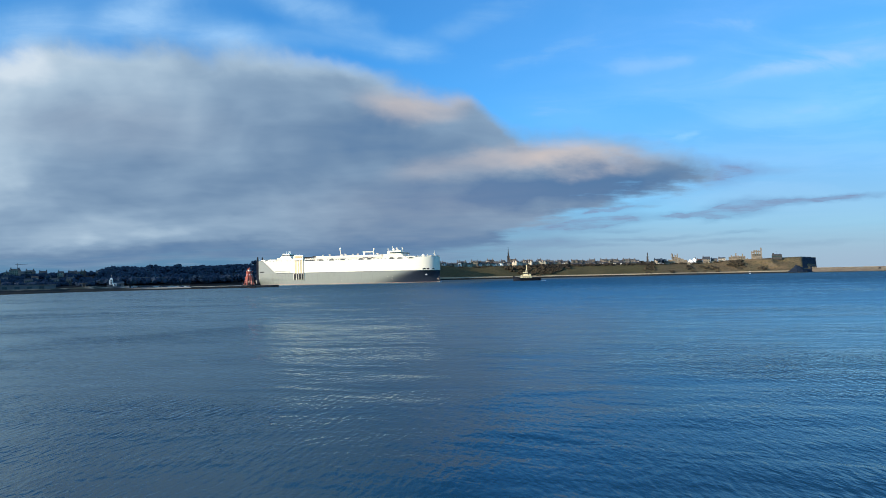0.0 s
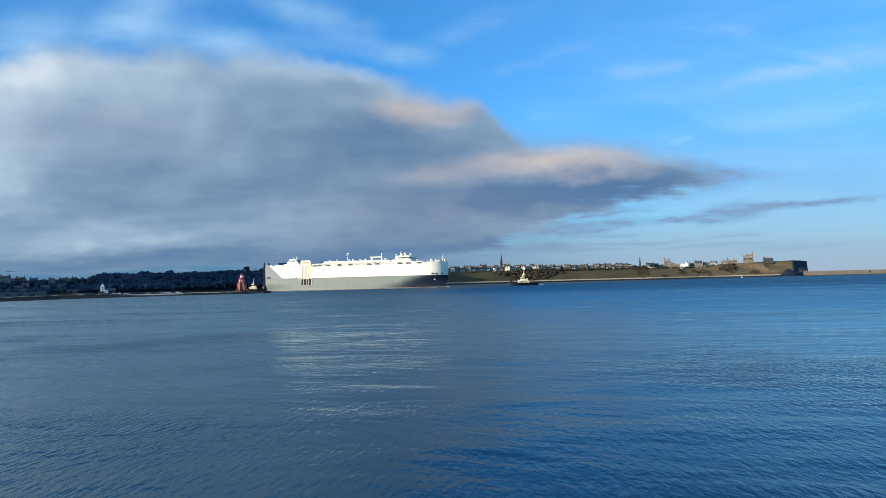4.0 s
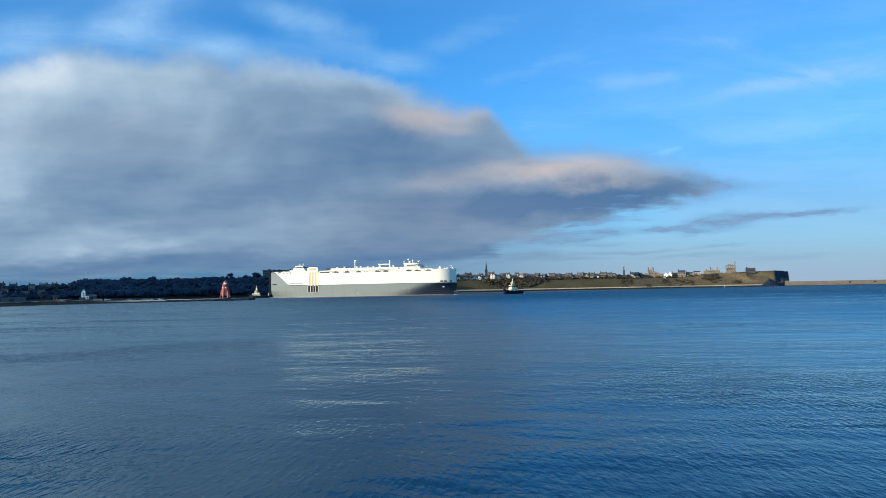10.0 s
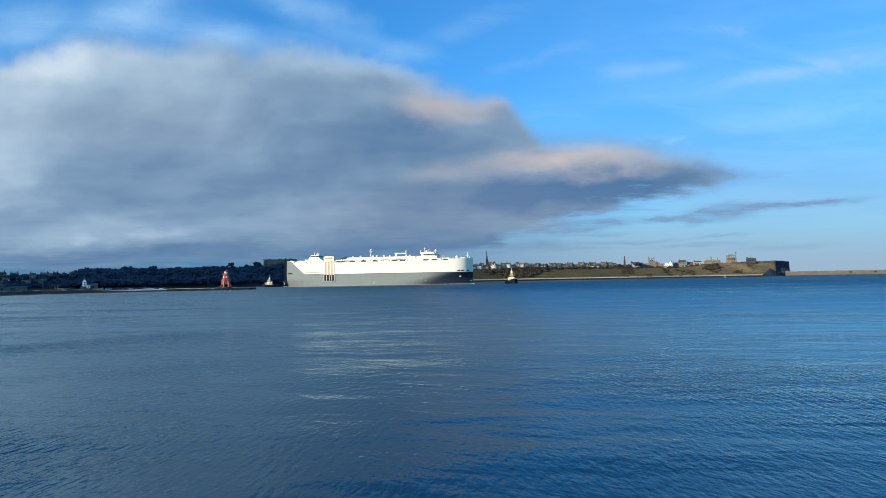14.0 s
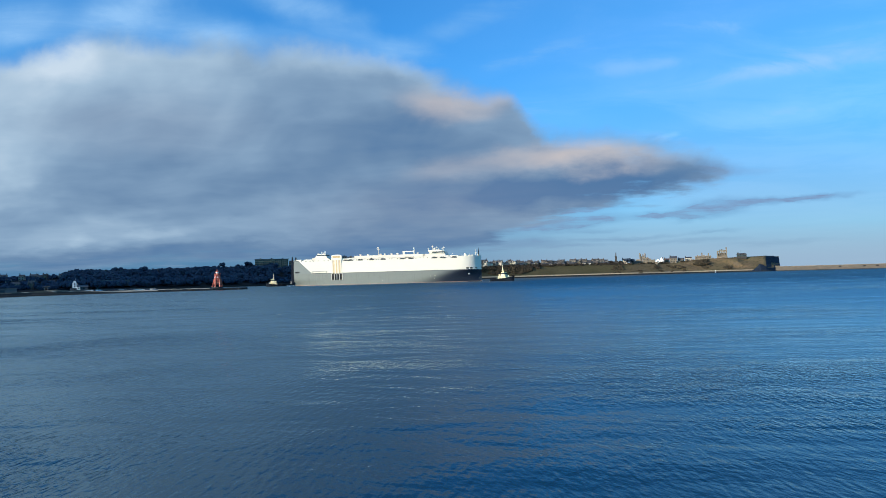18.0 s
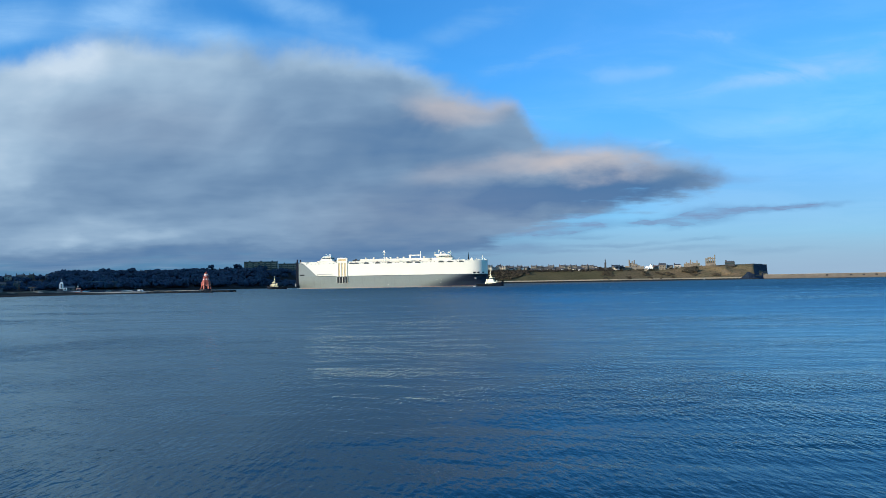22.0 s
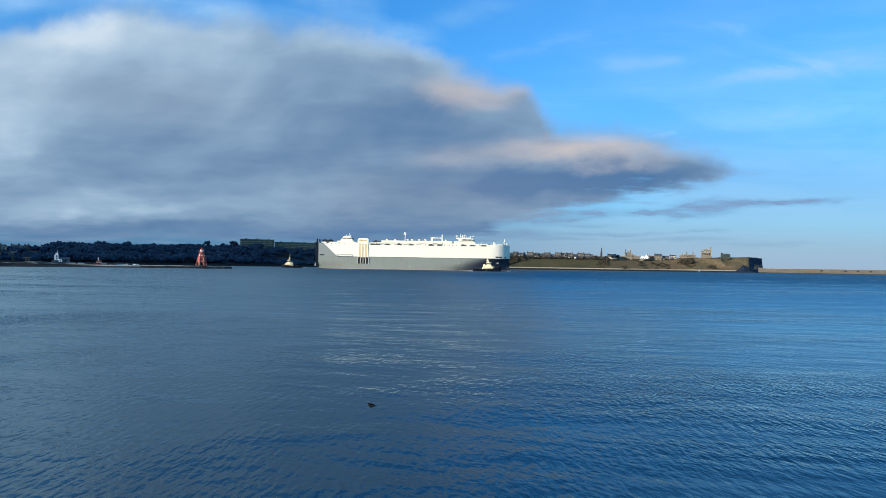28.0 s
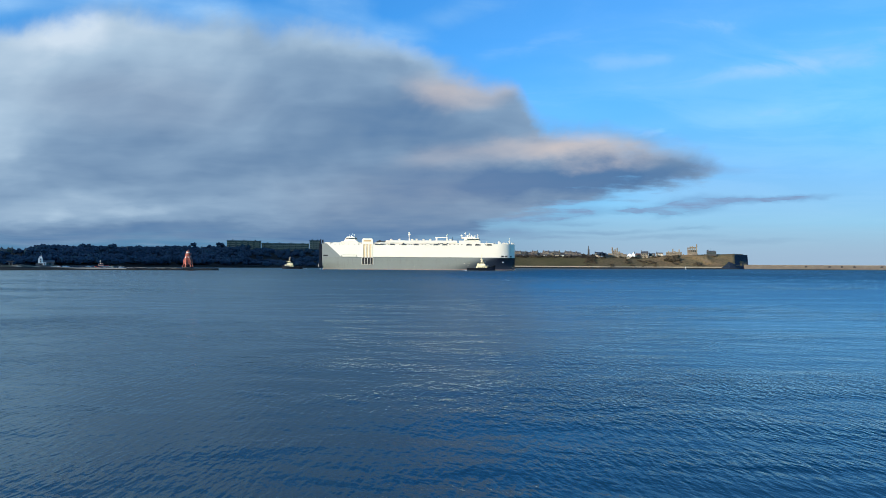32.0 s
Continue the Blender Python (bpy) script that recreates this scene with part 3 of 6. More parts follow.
def land_z(az, v):
    """Distance and height of the land at a share v of the way over it."""
    rs, rt, zt = (along(SHORE, az, k) for k in (1, 2, 3))
    cliff = min(1.0, max(0.0, (az - 19.0) / 4.0))
    pts = [(rs - 14, -1.6), (rs, 0.0), (rs + 5, 2.0), (rs + 16, 3.2 + 3.5 * cliff)]
    for k in range(1, 10):
        f = k / 9
        s = f * f * (3 - 2 * f) * (1 - 0.25 * cliff) + 0.25 * cliff * f ** 0.55
        sheer = min(1.0, max(0.0, (az - 24.55) / 0.2))
        s = s * (1 - sheer) + sheer * (0.42 * f / 0.78 if f < 0.78 else 0.42 + 0.58 * (f - 0.78) / 0.22)
        pts.append((rs + 16 + (rt - rs - 16) * f, 3.2 + 3.5 * cliff + (zt - 3.2 - 3.5 * cliff) * s))
    pts += [(rt + 25, zt + 0.8), (rt + 80, zt + 1.2), (rt + 200, zt + 1.6), (rt + 500, zt + 2), (rt + 640, 0), (rt + 660, -3)]
    return pts[v]


def make_land():
    bm = BM()
    azs = [-60 + 0.3 * k for k in range(285)]
    azs = sorted([a for a in azs if a < 25.4] + [22.55, 22.62, 22.7, 22.95, 24.35, 24.42, 24.5, 24.65, 24.95, 25.1, 25.45])
    rows = []
    for az in azs:
        row = []
        for v in range(19):
            r, z = land_z(az, v)
            p = polar(az, r)
            k = 1.0 if 3 < v < 14 else 0.15
            if v == 1:
                r += 10 * bump3(p.x * 0.01, p.y * 0.01, 5)
            p = polar(az, r)
            z += k * (1.6 * bump3(p.x * 0.014, p.y * 0.014, 2) + 0.7 * bump3(p.x * 0.06, p.y * 0.06, 9))
            if v >= 4 and az > 19 and v < 11:
                z += 2.6 * bump3(p.x * 0.05, p.y * 0.05, 4)
                r += (15 if az < 24.2 else 2) * bump3(p.x * 0.03, p.y * 0.03, 7)
            row.append(polar(az, r, z))
        rows.append(row)
    sheet(bm, rows)
    # the sheer end of the headland
    last = rows[-1]
    sheet(bm, [last, [(p.x + 1.5, p.y, p.z * 0.45 - 1.0) for p in last], [(p.x + 4.0, p.y, -3) for p in last]])
    bmesh.ops.reverse_faces(bm, faces=bm.faces[:])
    bm.normal_update()
    # dark blue rock colour stands in for shade on the sheer seaward side
    for f in bm.faces:
        c = f.calc_center_median()
        if math.degrees(math.atan2(c.x, c.y)) > 24.62 and abs(f.normal.z) < 0.9:
            f.material_index = 1
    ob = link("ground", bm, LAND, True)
    ob.data.materials.append(SHADE_CLIFF)
    return tagged(ob, "grassy bank and rocky headland above a narrow sandy shore", "land", kind="structure")


land = make_land()


def ground_at(az, r):
    """Height of the land there."""
    pts = [land_z(az, v) for v in range(19)]
    for a, b in zip(pts, pts[1:]):
        if a[0] <= r <= b[0]:
            return a[1] + (b[1] - a[1]) * (r - a[0]) / (b[0] - a[0])
    return 0.0


def make_sea_wall():
    """A low pale promenade wall behind the beach, in lengths."""
    t = thing("sea_wall", pose(0, 0, 0), "low pale concrete promenade wall behind the beach", "wall", kind="structure")
    for k in range(34):
        bm = BM()
        a0, a1 = -4.0 + 0.55 * k, -4.0 + 0.55 * (k + 1) - 0.012
        rows = []
        for az in (a0, (a0 + a1) / 2, a1):
            r = along(SHORE, az, 1) + 11.5
            rows.append([polar(az, r, 0.5), polar(az, r + 0.1, 3.9), polar(az, r + 0.9, 3.9), polar(az, r + 1.2, 0.5)])
        sheet(bm, rows, cap=True)
        bmesh.ops.recalc_face_normals(bm, faces=bm.faces[:])
        part("wall_length", bm, SEA_WALL, t)


make_sea_wall()


# ---- near spit with beach: azimuth, distance of the water's edge, top height, depth ----
SPIT = [(-60, 400, 3.4, 90), (-40, 440, 3.2, 80), (-33, 485, 2.6, 70), (-30, 515, 2.8, 60), (-28.6, 522, 3.6, 60), (-27, 530, 1.9, 50), (-24, 540, 1.55, 36), (-21.5, 545, 1.4, 20), (-20.6, 546, 0.6, 14)]


def make_spit():
    bm = BM()
    rows = []
    for k in range(162):
        az = -60 + k * 0.25
        r, top, deep = (along(SPIT, az, j) for j in (1, 2, 3))
        row = []
        for dr, f in ((-12, -0.6), (0, 0.0), (7, 0.28), (14, 0.45), (20, 0.85), (26, 1.0), (26 + deep * 0.5, 0.95), (26 + deep, 0.7), (40 + deep, -0.6)):
            p = polar(az, r + dr + 2.5 * bump3(az * 0.7, dr * 0.02))
            p.z = top * f + (0.35 * bump3(p.x * 0.07, p.y * 0.07, 3) if f > 0.5 else 0)
            row.append(p)
        rows.append(row)
    sheet(bm, rows)
    bmesh.ops.reverse_faces(bm, faces=bm.faces[:])
    return tagged(link("beach", bm, SAND), "low sandy spit with dark wet foreshore", "beach", kind="structure")


make_spit()


# ---- the car carrier: x from stern 0 to bow 200 less 100, y to port, z from the waterline ----
LEN, HALF, TOP, BELT = 200.0, 16.0, 26.6, 12.6


def half_width(s, z):
    """Half breadth of the hull at station s and height z."""
    f = max(0.0, min(1.0, (z + 1.0) / (BELT + 1.0)))
    # fore body: fine at the waterline, bluff at the garage decks
    start = 108.0 + 70.0 * f ** 1.15
    end = 194.5 + 4.5 * f
    p = 1.8 + 0.6 * f
    w = 1.0
    if s > start:
        q = min(1.0, (s - start) / (end - start))
        w = max(0.0, 1 - q ** p) ** (0.75 if f < 0.9 else 0.55)
    # run aft, below the belt
    if s < 45 and z < 6:
        q = (45 - s) / 45
        w *= 1 - 0.30 * q * q * (1 - max(0.0, z) / 6)
    return HALF * w


def hull_band(stations, heights):
    """The shell between heights, both sides, seen as one ring of points for each station."""
    bm = BM()
    for side in (-1, 1):
        rows = [[(s - 100, side * half_width(s, z), z) for z in heights] for s in stations]
        sheet(bm, rows)
        if side == 1:
            bmesh.ops.reverse_faces(bm, faces=[f for f in bm.faces if f.calc_center_median().y > 0])
    return bm


def stern_paint():
    """White side paint with the grey quarter behind a slanting edge and rust streaks."""
    n = Nodes("white_and_grey_side_paint")
    pos = n.coord()
    s = n.node("SeparateXYZ", Vector=pos)
    x, y, z = s.outputs
    edge = n.math("SUBTRACT", n.math("ADD", x, 93.5), n.math("MULTIPLY", n.math("SUBTRACT", 25.2, z), 1.07))
    aft = n.math("LESS_THAN", edge, 0.0)
    grain = n.noise(pos, 0.8, 4.0, 0.6)
    plate = n.noise(n.mapped(pos, (0.09, 1, 0.35)), 1.0, 2.0, 0.5)
    white = n.mix(n.math("MULTIPLY_ADD", grain, 0.4, n.math("MULTIPLY", plate, 0.5)), (0.70, 0.62, 0.495), (0.79, 0.705, 0.57))
    streak = n.step(n.noise(n.mapped(pos, (0.5, 0.5, 0.03)), 1.0, 4.0, 0.7), 0.62, 0.8)
    white = n.mix(n.math("MULTIPLY", streak, 0.18), white, (0.45, 0.35, 0.25))
    grey = n.mix(grain, (0.170, 0.177, 0.160), (0.215, 0.220, 0.20))
    b = n.node("BsdfPrincipled", Base_Color=n.mix(aft, white, grey), Roughness=0.38)
    return n.done(b.outputs[0])


def lower_paint():
    """Grey lower shell, streaked, with navy paint and the flare's shade towards the stem."""
    n = Nodes("grey_lower_shell_paint")
    pos = n.coord()
    s = n.node("SeparateXYZ", Vector=pos)
    x, y, z = s.outputs
    grain = n.noise(pos, 0.7, 4.0, 0.6)
    streak = n.step(n.noise(n.mapped(pos, (0.45, 0.45, 0.05)), 1.0, 4.0, 0.7), 0.5, 0.75)
    grey = n.mix(grain, (0.165, 0.170, 0.143), (0.215, 0.217, 0.184))
    grey = n.mix(n.math("MULTIPLY", streak, 0.4), grey, (0.115, 0.108, 0.088))
    # navy paint, spread aft low down to paint the shade under the flare
    navy = n.mix(grain, (0.020, 0.027, 0.045), (0.036, 0.043, 0.060))
    front = n.step(n.math("MULTIPLY_ADD", grain, 5.0, n.math("ADD", x, n.math("MULTIPLY", n.math("SUBTRACT", 12.6, z), 1.9))), 54.0, 86.0)
    b = n.node("BsdfPrincipled", Base_Color=n.mix(front, grey, navy), Roughness=0.42)
    return n.done(b.outputs[0])


def make_ship():
    ship = thing("car_carrier", pose(0, 0, 0), "white and grey slab-sided car carrier ship under way", "ship")
    st = [0, 4, 10, 20, 30, 45, 60, 80, 100, 112, 120, 127, 134, 141, 148, 155, 160, 165, 170, 174, 178, 181, 184, 186.5, 189, 191, 193, 194.5, 196, 197, 198, 198.6, 199]
    part("lower_hull", hull_band(st, [0.6, 3, 5, 7, 9, 11, BELT]), lower_paint(), ship, "grey lower hull, navy with painted flare shade at the bow", True)
    part("boot_topping", hull_band(st, [-2.0, 0, 0.6]), BOOT, ship, "faded red waterline band", True)
    upper = part("upper_side", hull_band(st, [BELT, 15, 18, 21, 24, TOP]), stern_paint(), ship, "white upper side with a slanting grey quarter", True)
    # transom and weather deck
    bm = BM()
    zs = [-2.0, 0.9, 3, 6, BELT, TOP]
    sheet(bm, [[(-100, -half_width(0, z), z) for z in zs], [(-100, half_width(0, z), z) for z in zs]])
    part("transom", bm, STEEL, ship, "dark grey stern wall")
    bm = BM()
    sheet(bm, [[(s - 100, -half_width(s, TOP), TOP - 0.05) for s in st], [(s - 100, half_width(s, TOP), TOP - 0.05) for s in st]])
    bmesh.ops.reverse_faces(bm, faces=bm.faces[:])
    part("weather_deck", bm, surface("green_deck_paint", (0.16, 0.2, 0.17), 0.7, size=6), ship)
    # belt line between white and grey
    bm = BM()
    for side in (-1, 1):
        sheet(bm, [[(s - 100, side * (half_width(s, BELT) + 0.12), BELT - 0.22), (s - 100, side * (half_width(s, BELT) + 0.12), BELT + 0.14)] for s in st if s >= 20 and s <= 197])
    part("rubbing_strake", bm, STEEL, ship)
    # bulwark with fairleads: short lengths round the deck edge, with dark gaps between them
    for a, b in ((3, 8), (11, 20), (24, 40), (53, 64), (140, 150), (153, 166), (168, 176)):
        for y in (-15.9, 15.7):
            bm = BM()
            box(bm, a - 100, b - 100, y, y + 0.2, TOP, TOP + 1.0)
            part("bulwark", bm, WHITE, ship)
    rail = BM()
    for side in (-1, 1):
        for z in (0.55, 1.1):
            for a, b in zip(st, st[1:]):
                tube(rail, (a - 100, side * half_width(a, TOP) * 0.99, TOP + z), (b - 100, side * half_width(b, TOP) * 0.99, TOP + z), 0.05, sides=4)
        for s in range(2, 198, 3):
            tube(rail, (s - 100, side * half_width(s, TOP) * 0.99, TOP), (s - 100, side * half_width(s, TOP) * 0.99, TOP + 1.1), 0.05, sides=4)
    part("guard_rail", rail, WHITE, ship)
    # dark gaps along the deck edge, drawn as near-black hooded ventilators
    hood = BM()
    prism(hood, [(-2.9, -1.35), (2.9, -1.35), (2.5, -0.2), (1.4, 0.15), (-1.6, 0.3), (-2.6, -0.4)], -0.25, 0.05)
    first = None
    for s in (57, 62, 72.5, 84.5, 97, 117.5, 126.5, 151, 160, 172):
        m = pose(s - 100, -16.0, TOP - 0.2)
        if first is None:
            first = part("deck_vent", hood, surface("shaded_louvre", (0.05, 0.05, 0.048), 0.6), ship, "grey louvred deck vent")
            first.matrix_basis = m
        else:
            share("deck_vent", first, ship, m)
    # lockers, bollards, davit and small fittings along the deck edge
    rng = random.Random(17)
    gear = []
    for k, (w, h, m) in enumerate(((0.9, 1.1, WHITE), (1.6, 0.9, STEEL), (0.5, 1.7, WHITE), (2.4, 1.2, WHITE))):
        bm = BM()
        box(bm, -w / 2, w / 2, -0.5, 0.5, 0, h, bevel=0.08)
        gear.append(part("deck_locker", bm, m, ship))
        gear[-1].matrix_basis = pose(5 + 4 * k - 100, -13.5, TOP)
    for k in range(46):
        s = rng.uniform(54, 178) if k < 34 else rng.uniform(2, 40)
        share("deck_locker", gear[rng.randrange(4)], ship, pose(s - 100, rng.uniform(-14.9, -12.0), TOP))
    for s in (66, 90, 102, 121, 134, 156, 169):
        bm = BM()
        tube(bm, (s - 100, -15.2, TOP), (s - 100, -15.2, TOP + 2.6), 0.16, 0.12, 6)
        tube(bm, (s - 100, -15.2, TOP + 2.5), (s - 98.6, -15.6, TOP + 2.9), 0.1, 0.1, 5)
        part("davit", bm, WHITE, ship)
    # smaller dark gaps just under the deck edge, drawn as freeing slots and fairleads
    slot = BM()
    box(slot, -0.55, 0.55, -0.08, 0.1, -0.3, 0.3)
    first = None
    for k in range(38):
        s = 4 + 4.7 * k + rng.uniform(-1.2, 1.2)
        if 40 < s < 54 or s > 176:
            continue
        m = pose(s - 100, -16.0, TOP - 0.75)
        if first is None:
            first = part("fairlead", slot, DARK, ship, "dark fairlead slot")
            first.matrix_basis = m
        else:
            share("fairlead", first, ship, m)
    # openings in the side
    for a, b, z0, z1, name in ((1.4, 6.2, 13.4, 14.8, "mooring_port"), (184.2, 187.2, 13.3, 14.8, "mooring_port"), (188.0, 190.6, 13.3, 14.8, "mooring_port"), (193.4, 195.2, 13.3, 14.8, "mooring_port")):
        for side in (-1, 1):
            bm = BM()
            wa, wb = half_width(a, 14) + 0.06, half_width(b, 14) + 0.06
            g = sheet(bm, [[(a - 100, side * wa, z0), (a - 100, side * wa, z1)], [(b - 100, side * wb, z0), (b - 100, side * wb, z1)]])
            if side > 0:
                bmesh.ops.reverse_faces(bm, faces=bm.faces[:])
            part(name, bm, DARK, ship, "dark mooring opening")
    bm = BM()
    for z0, z1, x0, x1 in ((12.75, 13.0, 20, 36), (14.6, 14.9, 20, 36), (12.75, 14.9, 20, 20.4), (12.75, 14.9, 35.6, 36)):
        box(bm, x0 - 100, x1 - 100, -16.25, -15.95, z0, z1)
    frame_part = part("pilot_door_frame", bm, STEEL, ship, "dark frame of a shell door")
    bm = BM()
    box(bm, 20.4 - 100, 35.6 - 100, -16.08, -15.9, 13.0, 14.6)
    part("shell_door", bm, WHITE, ship, "pale shell door")
    # side ramp with its hood and guides
    ramp = part("side_ramp", BM(), WHITE, ship)
    bm = BM()
    prism(bm, [(41.2 - 100, 26.2), (52.6 - 100, 26.2), (52.6 - 100, 30.6), (51.4 - 100, 31.8), (42.4 - 100, 31.8), (41.2 - 100, 30.6)], -17.3, -14.6)
    part("ramp_hood", bm, WHITE, ramp, "white hood over the side ramp")
    bm = BM()
    box(bm, 43.0 - 100, 50.8 - 100, -17.42, -17.2, 28.6, 30.4)
    part("hood_panel", bm, OCHRE, ramp, "ochre panel on the hood")
    bm = BM()
    box(bm, 41.4 - 100, 52.4 - 100, -16.2, -15.9, 5.2, 26.4)
    part("ramp_panel", bm, surface("stained_cream_panel", (0.66, 0.48, 0.27), 0.5, vary=0.3, size=2.0), ramp, "cream ramp panel with rust stains")
    bm = BM()
    box(bm, 41.6 - 100, 52.2 - 100, -16.34, -16.1, 5.4, 12.4)
    part("ramp_well", bm, DARK, ramp, "dark ramp opening")
    col = BM()
    box(col, -0.62, 0.62, -0.28, 0.3, 12.0, 28.0, bevel=0.08)
    for k, s in enumerate((42.0, 45.4, 48.4, 51.7)):
        if k == 0:
            c0 = part("ramp_guide", col, WHITE, ramp, "white ramp guide post")
            c0.matrix_basis = pose(s - 100, -16.2, 0)
        else:
            share("ramp_guide", c0, ramp, pose(s - 100, -16.2, 0))
    low = BM()
    box(low, -0.32, 0.32, -0.35, 0.2, 5.0, 12.2)
    for k, s in enumerate((41.0, 44.2, 47.0, 49.8, 53.0)):
        if k == 0:
            c0 = part("ramp_leg", low, surface("scuffed_pale_paint", (0.46, 0.43, 0.36), 0.5), ramp)
            c0.matrix_basis = pose(s - 100, -16.2, 0)
        else:
            share("ramp_leg", c0, ramp, pose(s - 100, -16.2, 0))
    # aft house and funnel
    house = part("funnel_house", BM(), WHITE, ship)
    bm = BM()
    box(bm, 18 - 100, 36 - 100, -9, 9, TOP, TOP + 2.6, bevel=0.2)
    box(bm, 21 - 100, 34 - 100, -7, 7, TOP + 2.6, TOP + 4.2, taper=0.4)
    prism(bm, [(21.5 - 100, TOP + 4.2), (33 - 100, TOP + 4.2), (32 - 100, TOP + 7.4), (24 - 100, TOP + 7.4)], -6.5, 6.5)
    part("casing", bm, WHITE, house, "white funnel casing")
    # dark strip drawn where a shadow crosses the casing
    bm = BM()
    box(bm, 23.0 - 100, 33.0 - 100, -6.7, 6.7, TOP + 5.0, TOP + 6.0)
    part("funnel_shade_band", bm, STEEL, house, "dark strip standing in for the shadow across the funnel casing")
    for x, h in ((26.0, 9.4), (28.0, 8.6), (29.5, 10.0), (31.0, 9.2)):
        bm = BM()
        tube(bm, (x - 100, -1, TOP + 7.2), (x - 100, -1, TOP + h + 0.6), 0.42, 0.38, 8)
        part("exhaust_pipe", bm, PIPE, house, "pale grey exhaust pipe")
    # long deck house
    bm = BM()
    box(bm, 65 - 100, 139 - 100, -11, 11, TOP, TOP + 3.6, bevel=0.3)
    dh = part("garage_house", bm, WHITE, ship, "long low white deckhouse")
    bm = BM()
    box(bm, 60 - 100, 66 - 100, -8, 8, TOP, TOP + 2.0)
    part("fan_room", bm, WHITE, ship)
    bm = BM()
    box(bm, 54 - 100, 65 - 100, 2, 9, TOP, TOP + 3.4, bevel=0.3)
    box(bm, 56 - 100, 58 - 100, 4, 7, TOP + 3.3, TOP + 4.4)
    part("hatch_house", bm, STEEL, ship, "dark grey hatch house")
    for s in (70, 79, 92, 97, 104, 111, 132):
        bm = BM()
        turned(bm, [(0.9, TOP + 3.5), (0.9, TOP + 4.3), (1.35, TOP + 4.6), (1.2, TOP + 5.2), (0.4, TOP + 5.4)], 8, s - 100, -7 if s % 2 else -4)
        part("mushroom_vent", bm, WHITE, ship, smooth=True)
    # signal mast amidships
    mast = part("signal_mast", BM(), WHITE, ship)
    bm = BM()
    tube(bm, (88.7 - 100, 0, TOP + 3.4), (88.7 - 100, 0, TOP + 12.2), 0.55, 0.3, 8)
    part("mast_post", bm, WHITE, mast)
    bm = BM()
    box(bm, 87.2 - 100, 90.2 - 100, -1.2, 1.2, TOP + 10.0, TOP + 10.35)
    box(bm, 87.7 - 100, 89.7 - 100, -0.8, 0.8, TOP + 11.2, TOP + 12.4)
    part("mast_platform", bm, WHITE, mast)
    # service crane
    crane = part("deck_crane", BM(), WHITE, ship)
    bm = BM()
    tube(bm, (128.5 - 100, -6, TOP + 3.4), (128.5 - 100, -6, TOP + 10.8), 0.7, 0.5, 8)
    part("crane_post", bm, WHITE, crane)
    bm = BM()
    box(bm, 116 - 100, 128.4 - 100, -6.5, -5.5, TOP + 6.4, TOP + 7.4)
    part("crane_jib", bm, WHITE, crane)
    bm = BM()
    box(bm, 116.6 - 100, 118.4 - 100, -7.0, -5.0, TOP + 3.5, TOP + 6.4)
    part("jib_rest", bm, WHITE, crane)
    # bridge forward
    br = part("bridge_house", BM(), WHITE, ship)
    bm = BM()
    box(bm, 141 - 100, 163 - 100, -15, 15, TOP, TOP + 3.4, bevel=0.25)
    part("accommodation", bm, WHITE, br)
    bm = BM()
    box(bm, 146 - 100, 161.5 - 100, -15.6, 15.6, TOP + 3.4, TOP + 6.2, bevel=0.25)
    wheelhouse = part("wheelhouse", bm, WHITE, br)
    bm = BM()
    box(bm, 149 - 100, 162.0 - 100, -15.75, 15.75, TOP + 4.3, TOP + 5.4)
    part("bridge_windows", bm, GLASS, br, "dark band of bridge windows")
    bm = BM()
    box(bm, 143 - 100, 158 - 100, -5, 5, TOP + 6.2, TOP + 7.6, taper=0.3)
    part("monkey_island", bm, WHITE, br)
    for x, y, h in ((143.5, -3, 10.6), (147.4, 0, 13.0), (151.8, 1, 11.6), (154.0, -3, 9.8), (160.5, -8, 10.8), (157.5, 3, 10.4)):
        bm = BM()
        tube(bm, (x - 100, y, TOP + 6.0), (x - 100, y, TOP + h), 0.32, 0.16, 6)
        box(bm, x - 101.1, x - 98.9, y - 0.3, y + 0.3, TOP + h - 1.6, TOP + h - 1.25)
        part("radar_mast", bm, WHITE, br)
    bm = BM()
    turned(bm, [(0.8, TOP + 7.5), (1.3, TOP + 8.3), (1.3, TOP + 9.2), (0.7, TOP + 10.0), (0.1, TOP + 10.2)], 10, 150 - 100, -3.5)
    part("radome", bm, WHITE, br, smooth=True)
    # fore deck gear
    bm = BM()
    turned(bm, [(1.4, TOP - 0.1), (1.5, TOP + 2.0), (1.0, TOP + 3.0), (0.2, TOP + 3.4)], 10, 182.5 - 100, -6)
    part("vent_trunk", bm, WHITE, ship, smooth=True)
    fm = part("fore_mast", BM(), WHITE, ship)
    bm = BM()
    tube(bm, (193.5 - 100, 0, TOP - 0.1), (193.5 - 100, 0, TOP + 6.5), 0.45, 0.2, 6)
    part("mast_post", bm, WHITE, fm)
    bm = BM()
    box(bm, 192.2 - 100, 194.8 - 100, -0.8, 0.8, TOP + 3.4, TOP + 3.8)
    part("lamp_platform", bm, WHITE, fm)
    bm = BM()
    box(bm, 186 - 100, 192 - 100, -5, 5, TOP, TOP + 1.2, bevel=0.2)
    part("windlass", bm, WHITE, ship)
    for x, y, h, w in ((183.5, -9, 1.8, 0.7), (187.5, -8, 2.6, 0.25), (190.5, -6.5, 1.5, 0.9), (195.8, -3, 2.2, 0.3), (197.2, -1, 1.4, 0.6), (188.8, 5, 2.0, 0.3)):
        bm = BM()
        box(bm, x - 100 - w, x - 100 + w, y - 0.5, y + 0.5, TOP - 0.05, TOP + h, bevel=0.06)
